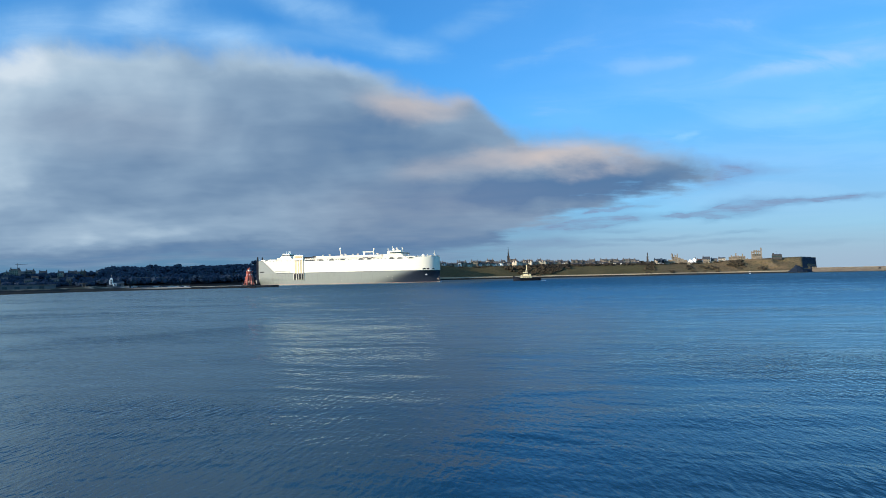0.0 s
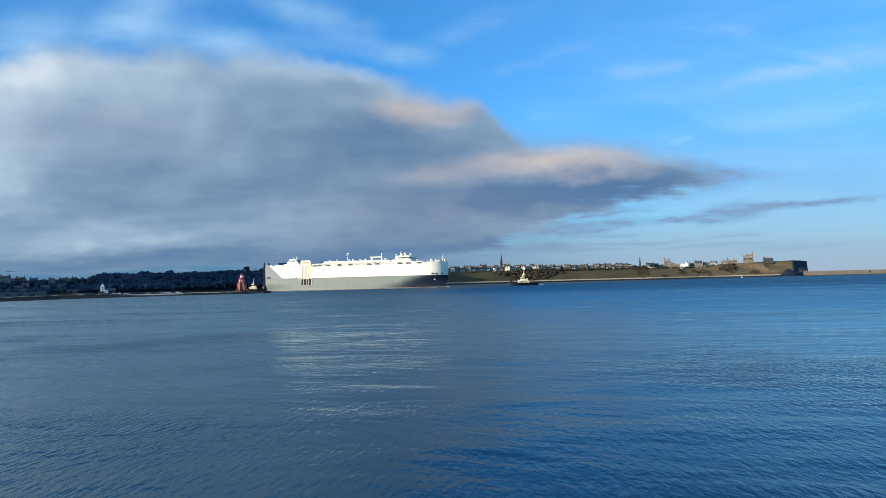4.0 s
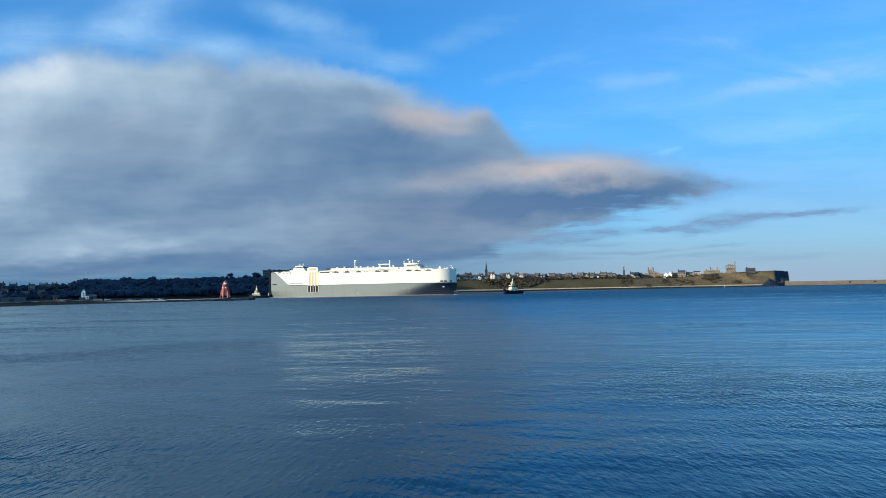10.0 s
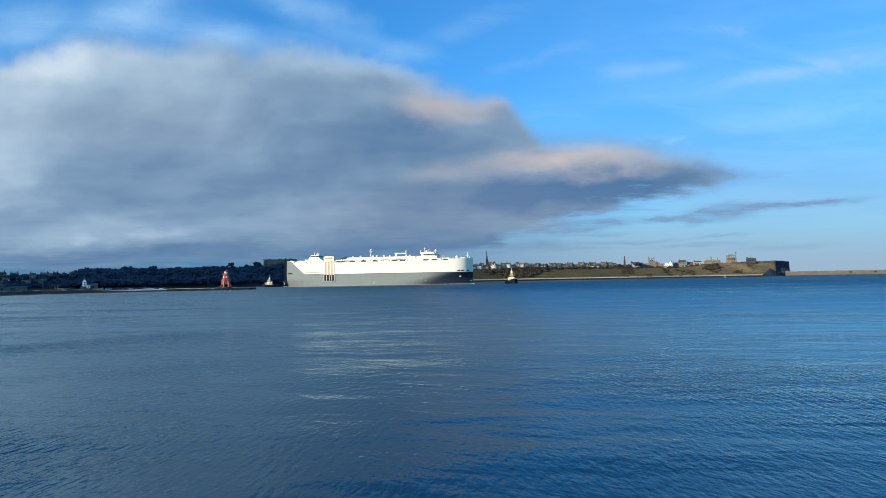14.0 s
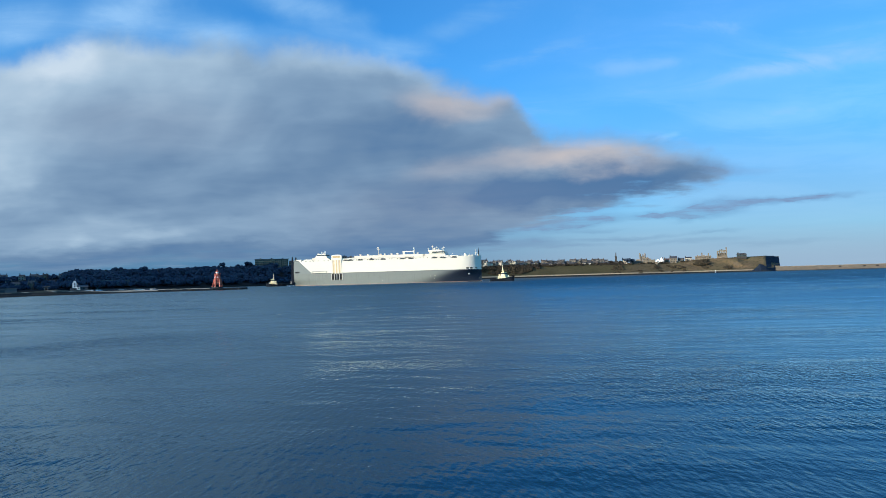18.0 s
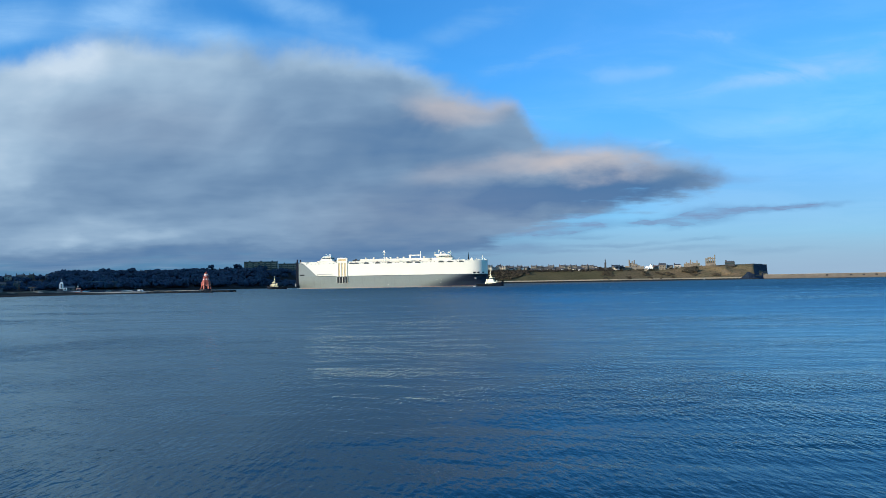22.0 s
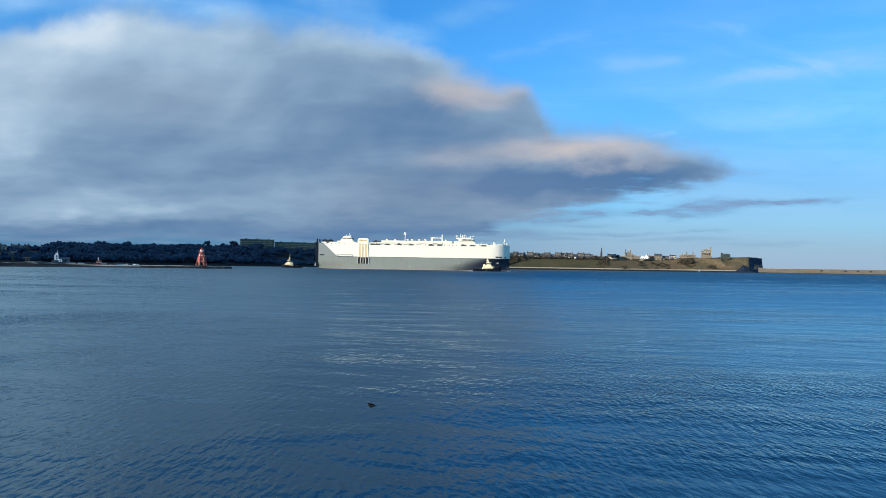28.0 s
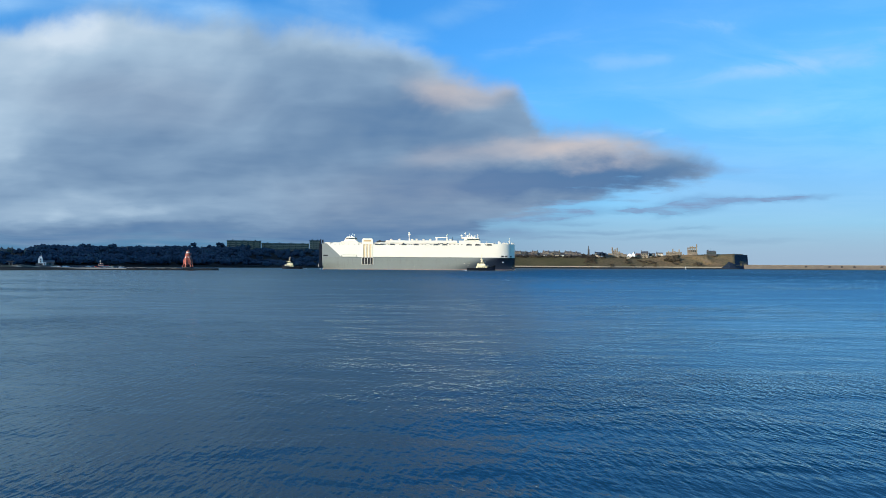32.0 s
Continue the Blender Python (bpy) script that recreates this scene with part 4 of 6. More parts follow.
        part("mooring_post", bm, WHITE, ship)
    # anchor pockets, draught marks
    for side in (-1, 1):
        bm = BM()
        w = half_width(186.5, 8.5)
        turned(bm, [(1.3, -0.35), (1.15, 0.1), (0.5, 0.45)], 10)
        an = part("anchor_pocket", bm, surface("worn_white_steel", (0.5, 0.5, 0.5), 0.5), ship, "pale anchor in its pocket", True)
        an.matrix_basis = pose(186.5 - 100, side * w, 8.5, 60 if side < 0 else -60, 0, side * -28)
    for s, z, d in ((146, 6.6, 0.5), (150, 4.0, 0.45), (151, 6.8, 0.4), (95, 3.0, 0.4), (196, 3, 0.5)):
        bm = BM()
        w = half_width(s, z)
        w2 = half_width(s + 1, z)
        sheet(bm, [[(s - 100, -w - 0.05, z), (s - 100, -half_width(s, z + d) - 0.05, z + d)], [(s - 99, -w2 - 0.05, z), (s - 99, -half_width(s + 1, z + d) - 0.05, z + d)]])
        part("hull_mark", bm, WHITE, ship, "white hull mark")
    # folded stern ramp with its posts
    sr = part("stern_ramp", BM(), STEEL, ship)
    bm = BM()
    box(bm, -103.2, -100.3, -15.0, -3.0, 2.6, 26.0, bevel=0.2)
    part("ramp_leaf", bm, BLACK, sr, "folded black steel stern ramp")
    for y in (-14.6, -3.2):
        bm = BM()
        box(bm, -102.6, -101.0, y - 0.7, y + 0.7, 25.5, 30.8, taper=0.25)
        part("ramp_post", bm, BLACK, sr)
    bm = BM()
    box(bm, -104.2, -103.2, -14.4, -13.2, 2.4, 5.5)
    part("ramp_flap", bm, CONCRETE, sr, "pale ramp end flap")
    # white water at the stem and along the side
    for a, b, w in ((195, 200.5, 0.8), (-6, 0, 0.7)):
        bm = BM()
        for k in range(14):
            x = a + (b - a) * random.random()
            y = random.uniform(-w, w) * (3 if a > 100 else 14)
            bmesh.ops.create_icosphere(bm, subdivisions=1, radius=random.uniform(0.25, 0.6), matrix=pose(x - 100, y, 0.05) @ Matrix.Diagonal((1.6, 1.2, 0.5, 1)))
        part("bow_wave" if a > 100 else "stern_wash", bm, FOAM, ship, "patch of white water")["kind"] = "stuff"
    return ship


ship = make_ship()


# ---- tugs: x forward, z from the waterline ----
def tug_half(x):
    q = (x + 1.0) / 15.5
    if x > 0:
        return 5.0 * max(0.0, 1 - max(0.0, q) ** 2.6) ** 0.6
    return 5.0 * (1 - 0.25 * max(0.0, (-x - 9) / 5.5) ** 2)


def make_tug(name, label, house, shift):
    t = thing(name, pose(0, 0, 0), label, "tugboat", "harbour tugs")
    xs = [-14.5, -13, -10, -6, -2, 2, 5, 8, 10, 12, 13.3, 14.1, 14.45]

    def rail_z(x):
        return 2.5 + (0.0 if x < -2 else 0.009 * (x + 2) ** 2)

    def drop(x, k):
        return k if x < 14.4 else 0.0
    bm = BM()
    for side in (-1, 1):
        rows = [[(x, side * tug_half(x) * f, z) for z, f in ((-1.2, 0.8), (0.0, 0.9), (rail_z(x) * 0.6, 0.97), (rail_z(x), 1.0))] for x in xs]
        n0 = len(bm.faces)
        sheet(bm, rows)
        if side > 0:
            bm.faces.ensure_lookup_table()
            bmesh.ops.reverse_faces(bm, faces=bm.faces[n0:])
    zs = (-1.2, 0.0, rail_z(-14.5) * 0.6, rail_z(-14.5))
    fs = (0.8, 0.9, 0.97, 1.0)
    sheet(bm, [[(-14.5, -tug_half(-14.5) * f, z) for z, f in zip(zs, fs)], [(-14.5, tug_half(-14.5) * f, z) for z, f in zip(zs, fs)]])
    part("hull", bm, BLACK, t, "black hull with rising sheer", True)
    bm = BM()
    sheet(bm, [[(x, -tug_half(x) * 0.98, rail_z(x) - 0.8) for x in xs], [(x, tug_half(x) * 0.98, rail_z(x) - 0.8) for x in xs]])
    bmesh.ops.reverse_faces(bm, faces=bm.faces[:])
    part("deck", bm, surface("oxide_deck", (0.10, 0.05, 0.04), 0.8), t)
    for side in (-1, 1):
        bm = BM()
        for a, b in zip(xs, xs[1:]):
            tube(bm, (a, side * (tug_half(a) + 0.1), rail_z(a) - 0.25), (b, side * (tug_half(b) + 0.1), rail_z(b) - 0.25), 0.28, sides=6)
        part("fender", bm, RUBBER, t, "black rubber fender")
    first = None
    for side in (-1, 1):
        for x in (-11, -7.5, -4, -0.5, 3, 6.5):
            m = pose(x, side * (tug_half(x) + 0.18), 0.95, 90, 0, 0)
            if first is None:
                tyre = BM()
                turned(tyre, [(0.3, -0.15), (0.65, -0.17), (0.72, 0.0), (0.65, 0.17), (0.3, 0.15)], 10)
                first = part("tyre_fender", tyre, RUBBER, t, "old tyre hung as a fender", True)
                first.matrix_basis = m
            else:
                share("tyre_fender", first, t, m)
    bm = BM()
    turned(bm, [(0.8, rail_z(14) - 0.6), (0.95, rail_z(14)), (0.8, rail_z(14) + 0.5)], 10, 13.7, 0)
    part("bow_fender", bm, RUBBER, t)
    # superstructure: a stepped pyramid of narrow houses, dark slab and windows standing in for shade between
    bm = BM()
    box(bm, -3.6, 8.2, -3.2, 3.2, 1.6, 4.2, taper=0.2, bevel=0.12)
    part("deckhouse", bm, house, t, "sunlit painted deckhouse")
    bm = BM()
    box(bm, -4.2, 8.8, -3.7, 3.7, 4.2, 4.4)
    part("boat_deck", bm, STEEL, t, "boat deck, dark to stand in for shade between the houses")
    # windows made large to darken the house as shade would
    for x in (-2.0, 0.2, 2.4, 4.6):
        for y in (-3.24, 3.14):
            bm = BM()
            box(bm, x, x + 1.2, y, y + 0.1, 2.5, 3.6)
            part("deckhouse_window", bm, GLASS, t)
    bm = BM()
    box(bm, -0.5, 5.6, -2.2, 2.2, 4.4, 6.5, taper=0.25, bevel=0.1)
    part("boat_deck_house", bm, house, t)
    bm = BM()
    prism(bm, [(0.8, 6.5), (4.4, 6.5), (4.9, 8.7), (0.6, 8.7)], -1.9, 1.9)
    wh = part("wheelhouse", bm, house, t)
    bm = BM()
    prism(bm, [(0.85, 7.1), (4.58, 7.1), (4.84, 8.3), (0.72, 8.3)], -1.96, 1.96)
    part("wheelhouse_windows", bm, GLASS, wh, "dark wheelhouse windows")
    bm = BM()
    box(bm, 0.3, 5.2, -2.2, 2.2, 8.7, 8.95)
    part("wheelhouse_roof", bm, house, wh)
    for y in (-2.0, 2.0):
        bm = BM()
        box(bm, -2.6, -1.2, y - 0.55, y + 0.55, 4.3, 7.2, taper=0.15)
        fn = part("funnel", bm, house, t)
        bm = BM()
        box(bm, -2.5, -1.3, y - 0.5, y + 0.5, 7.15, 8.0)
        part("funnel_top", bm, BLACK, fn, "black funnel top")
    mast = part("mast", BM(), house, t)
    bm = BM()
    tube(bm, (1.2, -0.9, 8.9), (1.2, 0, 13.2), 0.3, 0.22)
    tube(bm, (1.2, 0.9, 8.9), (1.2, 0, 13.2), 0.3, 0.22)
    tube(bm, (3.0, 0, 8.9), (1.2, 0, 13.2), 0.3, 0.22)
    part("tripod", bm, house, mast)
    bm = BM()
    tube(bm, (1.2, 0, 13.0), (1.2, 0, 16.6), 0.3, 0.2)
    part("topmast", bm, house, mast)
    bm = BM()
    box(bm, 0.2, 2.6, -1.5, 1.5, 11.0, 11.4)
    box(bm, 1.0, 1.5, -1.6, 1.6, 12.2, 12.45)
    part("radar", bm, house, mast)
    for z, y in ((4.4, -3.5), (4.4, 3.5)):
        bm = BM()
        for x in range(-3, 9):
            tube(bm, (x, y, z), (x, y, z + 1.0), 0.04, sides=4)
        tube(bm, (-3.2, y, z + 1.0), (8, y, z + 1.0), 0.05, sides=4)
        part("handrail", bm, house, t)
    bm = BM()
    turned(bm, [(0.9, -1.2), (0.9, -1.0), (0.5, -1.0), (0.5, 1.0), (0.9, 1.0), (0.9, 1.2)], 10)
    w = part("winch", bm, STEEL, t)
    w.matrix_basis = pose(10.2, 0, 2.2, 90, 0, 0)
    bm = BM()
    prism(bm, [(-8.4, 1.1), (-7.2, 1.1), (-7.4, 3.2), (-8.2, 3.2)], -1.6, 1.6)
    part("towing_bitts", bm, STEEL, t)
    bm = BM()
    turned(bm, [(0.45, 4.4), (0.45, 5.6), (0.2, 5.9)], 8, 7.2, 1.8)
    part("liferaft", bm, WHITE, t, "white liferaft canister")
    bm = BM()
    for k in range(16):
        x, y = random.uniform(-20, -13.5), random.uniform(-3.5, 3.5)
        bmesh.ops.create_icosphere(bm, subdivisions=1, radius=random.uniform(0.25, 0.55), matrix=pose(x, y, 0.02) @ Matrix.Diagonal((2.0, 1.3, 0.5, 1)))
    part("wash", bm, FOAM, t, "patch of white water astern")["kind"] = "stuff"
    # where the upperworks stand along the hull
    upper = ("deckhouse", "boat_deck", "deckhouse_window", "boat_deck_house", "wheelhouse", "funnel", "mast", "handrail", "liferaft")
    for c in t.children:
        if c.name.split(".")[0] in upper:
            c.matrix_basis = Matrix.Translation((shift, 0, 0)) @ c.matrix_basis
    return t


lead_tug = make_tug("harbour_tug", "black-hulled tug with cream upperworks turning beside the ship", CREAM, -1.3)
stern_tug = make_tug("harbour_tug", "black-hulled tug with pale yellow upperworks following astern", CREAM, 2.2)
lead_tug.scale = (0.92, 0.92, 0.92)
stern_tug.scale = (0.75, 0.85, 0.85)


# ---- groyne and its lighthouse ----


def make_groyne():
    a, b = polar(-21.8, 556), polar(-15.35, 556)
    d = (b - a).normalized()
    yaw = math.degrees(math.atan2(d.y, d.x))
    length = (b - a).length
    g = thing("groyne", pose(a.x, a.y, 0, 0, 0, yaw), "low stone groyne with weed-dark rocky foot", "breakwater", kind="structure")
    bm = BM()
    rows = []
    for k in range(60):
        x = length * k / 59
        e = 0.35 + 0.65 * min(1.0, (59 - k) / 5.0)
        rows.append([(x, y * e + 0.5 * bump3(x * 0.2, y, 1), z + 0.25 * bump3(x * 0.3, y * 0.5, 4)) for y, z in ((-9.5, -1.5), (-7.6, 0.5), (-5.6, 1.3), (-4.6, 1.5), (4.6, 1.5), (7.6, 0.4), (9.5, -1.5))])
    sheet(bm, rows)
    bmesh.ops.reverse_faces(bm, faces=bm.faces[:])
    part("rock_foot", bm, ROCK, g, "dark seaweed-covered rock")
    bm = BM()
    n = int(length * 0.66 / 6)
    for k in range(n):
        x = 6 * k
        z = 1.75 + 0.07 * math.sin(k * 2.1) - 0.5 * max(0.0, x / length - 0.6)
        box(bm, x + 0.02, x + 5.98, -4.2, 4.0, 1.1, z, bevel=0.08)
    part("stone_cap", bm, GROYNE_CAP, g, "weathered grey stone slabs")
    # rocks at the foot
    proto = []
    for k in range(3):
        bm = BM()
        bmesh.ops.create_icosphere(bm, subdivisions=1, radius=1.0)
        for v in bm.verts:
            v.co *= 1 + 0.35 * bump3(v.co.x + k * 5, v.co.y, v.co.z)
        proto.append(bm)
    made = [part("boulder", bm, ROCK, g) for bm in proto]
    for k in range(3):
        made[k].matrix_basis = pose(3 + 2 * k, -8, 0.3)
    rnd = random.Random(5)
    for k in range(120):
        x = rnd.uniform(0, length)
        m = pose(x, rnd.uniform(-9.5, -6.3), rnd.uniform(-0.5, 0.1), rnd.uniform(0, 90), 0, rnd.uniform(0, 360)) @ Matrix.Scale(rnd.uniform(0.6, 1.3), 4)
        share("boulder", made[k % 3], g, m)
    return g


make_groyne()


def make_lighthouse():
    p = polar(-17.56, 556)
    t = thing("lighthouse", pose(p.x, p.y, 1.9, 0, 0, 20), "red wooden groyne lighthouse on splayed legs", "lighthouse")
    bm = BM()
    turned(bm, [(3.9, -0.5), (3.9, 0.3), (3.6, 0.5)], 12)
    part("base", bm, SOOTY, t, "dark stained concrete base")
    for k in range(6):
        a = radians(60 * k)
        c, s = math.cos(a), math.sin(a)
        bm = BM()
        tube(bm, (3.4 * c, 3.4 * s, 0.4), (2.75 * c, 2.75 * s, 6.0), 0.42, 0.36, 8)
        part("leg", bm, RED, t, "red cylindrical leg")
        bm = BM()
        tube(bm, (3.4 * c, 3.4 * s, 0.4), (3.3 * c, 3.3 * s, 1.3), 0.42, 0.4, 8)
        part("leg_foot", bm, PINK, t, "pale pinkish leg foot")
        b = radians(60 * k + 60)
        bm = BM()
        tube(bm, (3.4 * c, 3.4 * s, 2.0), (2.8 * math.cos(b), 2.8 * math.sin(b), 4.4), 0.12, sides=5)
        tube(bm, (3.4 * math.cos(b), 3.4 * math.sin(b), 2.0), (2.8 * c, 2.8 * s, 4.4), 0.12, sides=5)
        part("cross_brace", bm, PINK, t)
    bm = BM()
    turned(bm, [(2.4, 2.7), (3.05, 2.9), (2.85, 5.8), (3.1, 5.9), (3.1, 6.2), (2.7, 6.25), (2.0, 9.2), (2.15, 9.4)], 6)
    part("cabin", bm, RED_DARK, t, "red boarded hexagonal cabin")
    bm = BM()
    turned(bm, [(2.2, 9.35), (2.4, 9.6), (1.6, 9.65)], 12)
    part("gallery", bm, RED, t)
    bm = BM()
    for k in range(12):
        a = radians(30 * k)
        tube(bm, (2.3 * math.cos(a), 2.3 * math.sin(a), 9.6), (2.3 * math.cos(a), 2.3 * math.sin(a), 10.6), 0.06, sides=4)
        b = radians(30 * k + 30)
        tube(bm, (2.3 * math.cos(a), 2.3 * math.sin(a), 10.6), (2.3 * math.cos(b), 2.3 * math.sin(b), 10.6), 0.06, sides=4)
    part("gallery_rail", bm, RED, t)
    bm = BM()
    turned(bm, [(1.35, 9.6), (1.35, 10.3), (1.25, 10.35), (1.25, 11.7), (1.4, 11.8)], 10)
    lan = part("lantern", bm, RED, t)
    bm = BM()
    turned(bm, [(1.29, 10.45), (1.29, 11.6)], 10)
    part("lantern_glass", bm, LAMP_WHITE, lan, "pale lantern panes")
    bm = BM()
    turned(bm, [(1.5, 11.75), (1.2, 12.2), (0.6, 12.6), (0.25, 12.8), (0.2, 13.3), (0.05, 13.8)], 10)
    part("dome", bm, RED, lan, "red lantern dome", True)
    for k in (3, 4, 5):
        a = radians(60 * k + 30)
        bm = BM()
        box(bm, -0.35, 0.35, -0.08, 0.08, 7.0, 8.2)
        w = part("cabin_window", bm, WHITEWASH, t, "small white window")
        w.matrix_basis = pose(2.02 * math.cos(a), 2.02 * math.sin(a), 0, 0, 0, 60 * k + 120)
    # boarded stair from the groyne up into the cabin
    bm = BM()
    prism(bm, [(-4.6, 0.4), (-3.8, 0.4), (-2.0, 4.2), (-2.4, 4.6)], -0.7, 0.7)
    part("stair", bm, RED, t)
    for k in range(6):
        a, b = radians(60 * k), radians(60 * k + 60)
        bm = BM()
        tube(bm, (3.4 * math.cos(a), 3.4 * math.sin(a), 2.0), (3.4 * math.cos(b), 3.4 * math.sin(b), 2.0), 0.14, sides=5)
        part("girt", bm, RED, t)
    return t


make_lighthouse()


# ---- a simple house, and its kin ----
def make_house(name, w, d, h, roof, wall, roof_mat, label, category="house", floors=2, bays=3, chimneys=1, group="", dormer=False, parapet=False):
    t = thing(name, pose(0, 0, 0), label, category, group)
    bm = BM()
    box(bm, -w / 2, w / 2, -d / 2, d / 2, -4.0, h)
    part("wall", bm, wall, t)
    bm = BM()
    if parapet:
        box(bm, -w / 2 - 0.2, w / 2 + 0.2, -d / 2 - 0.2, d / 2 + 0.2, h, h + roof)
    else:
        o = 0.35
        v = [bm.verts.new(c) for c in ((-w / 2 - o, -d / 2 - o, h), (w / 2 + o, -d / 2 - o, h), (w / 2 + o, d / 2 + o, h), (-w / 2 - o, d / 2 + o, h), (-w / 2 - o, 0, h + roof), (w / 2 + o, 0, h + roof))]
        for q in ((0, 1, 5, 4), (2, 3, 4, 5), (1, 2, 5), (3, 0, 4), (3, 2, 1, 0)):
            bm.faces.new([v[i] for i in q])
    r = part("roof", bm, roof_mat, t)
    for k in range(chimneys):
        x = (-w / 2 + 0.6, w / 2 - 0.6)[k % 2]
        bm = BM()
        box(bm, x - 0.6, x + 0.6, -0.5, 0.5, h + roof * 0.6, h + roof + 1.5)
        box(bm, x - 0.45, x - 0.1, -0.25, 0.25, h + roof + 1.5, h + roof + 2.1)
        box(bm, x + 0.1, x + 0.45, -0.25, 0.25, h + roof + 1.5, h + roof + 2.1)
        part("chimney", bm, BRICK, r)
    first = None
    for f in range(floors):
        for k in range(bays):
            x = -w / 2 + w * (k + 0.5) / bays
            z = h * (f + 0.5) / floors
            m = pose(x, -d / 2 - 0.02, z)
            if first is None:
                bm = BM()
                box(bm, -0.6, 0.6, -0.06, 0.1, -0.85, 0.85)
                first = part("window", bm, GLASS, t)
                first.matrix_basis = m
            else:
                share("window", first, t, m)
    if dormer:
        for x in (-w / 4, w / 4):
            bm = BM()
            prism(bm, [(x - 1.0, h + 0.3), (x + 1.0, h + 0.3), (x + 1.0, h + roof * 0.55), (x, h + roof * 0.8), (x - 1.0, h + roof * 0.55)], -d / 2 + 0.5, -0.5)
            part("dormer", bm, wall, t)
    return t


def stand(ob, az, r, turn=0.0, z=None, scale=1.0):
    """Set a thing on the far shore, facing the water."""
    p = polar(az, r, ground_at(az, r) if z is None else z)
    ob.matrix_basis = Matrix.Translation(p) @ pose(0, 0, 0, 0, 0, -az + turn) @ Matrix.Scale(scale, 4)
    return ob


# ---- flats on the bank ----


def make_flats(name, az0, az1, r, z0, h, floors, bays, wall, label):
    a, b = polar(az0, r), polar(az1, r)
    d = b - a
    w = d.length
    t = thing(name, pose(a.x, a.y, z0, 0, 0, math.degrees(math.atan2(d.y, d.x))), label, "apartment block", "flats on the bank")
    bm = BM()
    box(bm, 0, w, 0, 14, -5, h)
    part("wall", bm, wall, t)
    bm = BM()
    box(bm, -0.5, w + 0.5, -0.6, 14.5, h, h + 0.9)
    roof = part("roof", bm, SLATE, t)
    for k in range(max(2, bays // 5)):
        x = w * (k + 0.5) / max(2, bays // 5)
        bm = BM()
        box(bm, x - 1.0, x + 1.0, 5, 7, h + 0.8, h + 2.4)
        part("chimney", bm, BRICK, roof)
    win, bal = None, None
    for f in range(floors):
        for k in range(bays):
            x, z = w * (k + 0.5) / bays, h * (f + 0.5) / floors
            if win is None:
                bm = BM()
                box(bm, -1.05, 1.05, -0.08, 0.1, -0.8, 0.9)
                win = part("window", bm, GLASS, t)
                win.matrix_basis = pose(x, 0, z)
                bm = BM()
                box(bm, -1.3, 1.3, -1.1, -0.02, -1.35, -0.35)
                bal = part("balcony", bm, BALCONY, t, "buff balcony front")
                bal.matrix_basis = pose(x, 0, z)
            else:
                share("window", win, t, pose(x, 0, z))
                if k % 3 != 1:
                    share("balcony", bal, t, pose(x, 0, z))
    return t


make_flats("apartment_block", -14.75, -12.2, 1092, 24.0, 14.6, 5, 17, FLAT_BRICK, "long buff brick apartment block with pale balconies")
make_flats("apartment_block", -12.15, -8.5, 1100, 22.5, 13.0, 5, 23, FLAT_BRICK, "long shaded brick apartment block on the bank")
make_flats("apartment_block", -8.45, -7.6, 1098, 22.0, 18.5, 6, 4, FLAT_BRICK, "taller brick end block of the flats")
make_flats("apartment_block", -7.5, -3.2, 1165, 21.0, 13.0, 5, 24, FLAT_BRICK, "brick apartment block above the river bank")


# ---- the town above the bank ----
def make_spire():
    t = thing("church", pose(0, 0, 0), "dark stone church with a tall slender spire", "church")
    bm = BM()
    box(bm, -2.2, 2.2, -2.2, 2.2, -3, 16)
    tower = part("tower", bm, SOOTY, t)
    bm = BM()
    turned(bm, [(2.3, 16), (1.7, 18.5), (0.12, 37)], 8)
    part("spire", bm, SOOTY, t, "slender dark spire")
    for x in (-2.0, 2.0):
        bm = BM()
        turned(bm, [(0.45, 16), (0.4, 18), (0.05, 20)], 6, x, -2.0)
        part("pinnacle", bm, SOOTY, t)
    bm = BM()
    box(bm, 2.2, 20, -5, 5, -3, 5.5)
    part("nave", bm, SOOTY, t)
    bm = BM()
    v = [bm.verts.new(c) for c in ((3, -5.4, 5.5), (20.3, -5.4, 5.5), (20.3, 5.4, 8), (3, 5.4, 5.5), (3, 0, 9.5), (20.3, 0, 9.5))]
    for q in ((0, 1, 5, 4), (2, 3, 4, 5), (1, 2, 5), (3, 0, 4)):
        bm.faces.new([v[i] for i in q])
    part("nave_roof", bm, SLATE, t)
    for k in range(3):
        bm = BM()
        prism(bm, [(5 + 4.4 * k, 2), (6.4 + 4.4 * k, 2), (6.4 + 4.4 * k, 4.0), (5.7 + 4.4 * k, 5.0), (5 + 4.4 * k, 4.0)], -5.06, -4.9)
        part("lancet_window", bm, GLASS, t)
    bm = BM()
    prism(bm, [(-0.7, 12), (0.7, 12), (0.7, 15), (0, 16), (-0.7, 15)], -2.26, -2.1)
    part("belfry_opening", bm, DARK, t)
    return t


stand(make_spire(), 3.0, 1360)


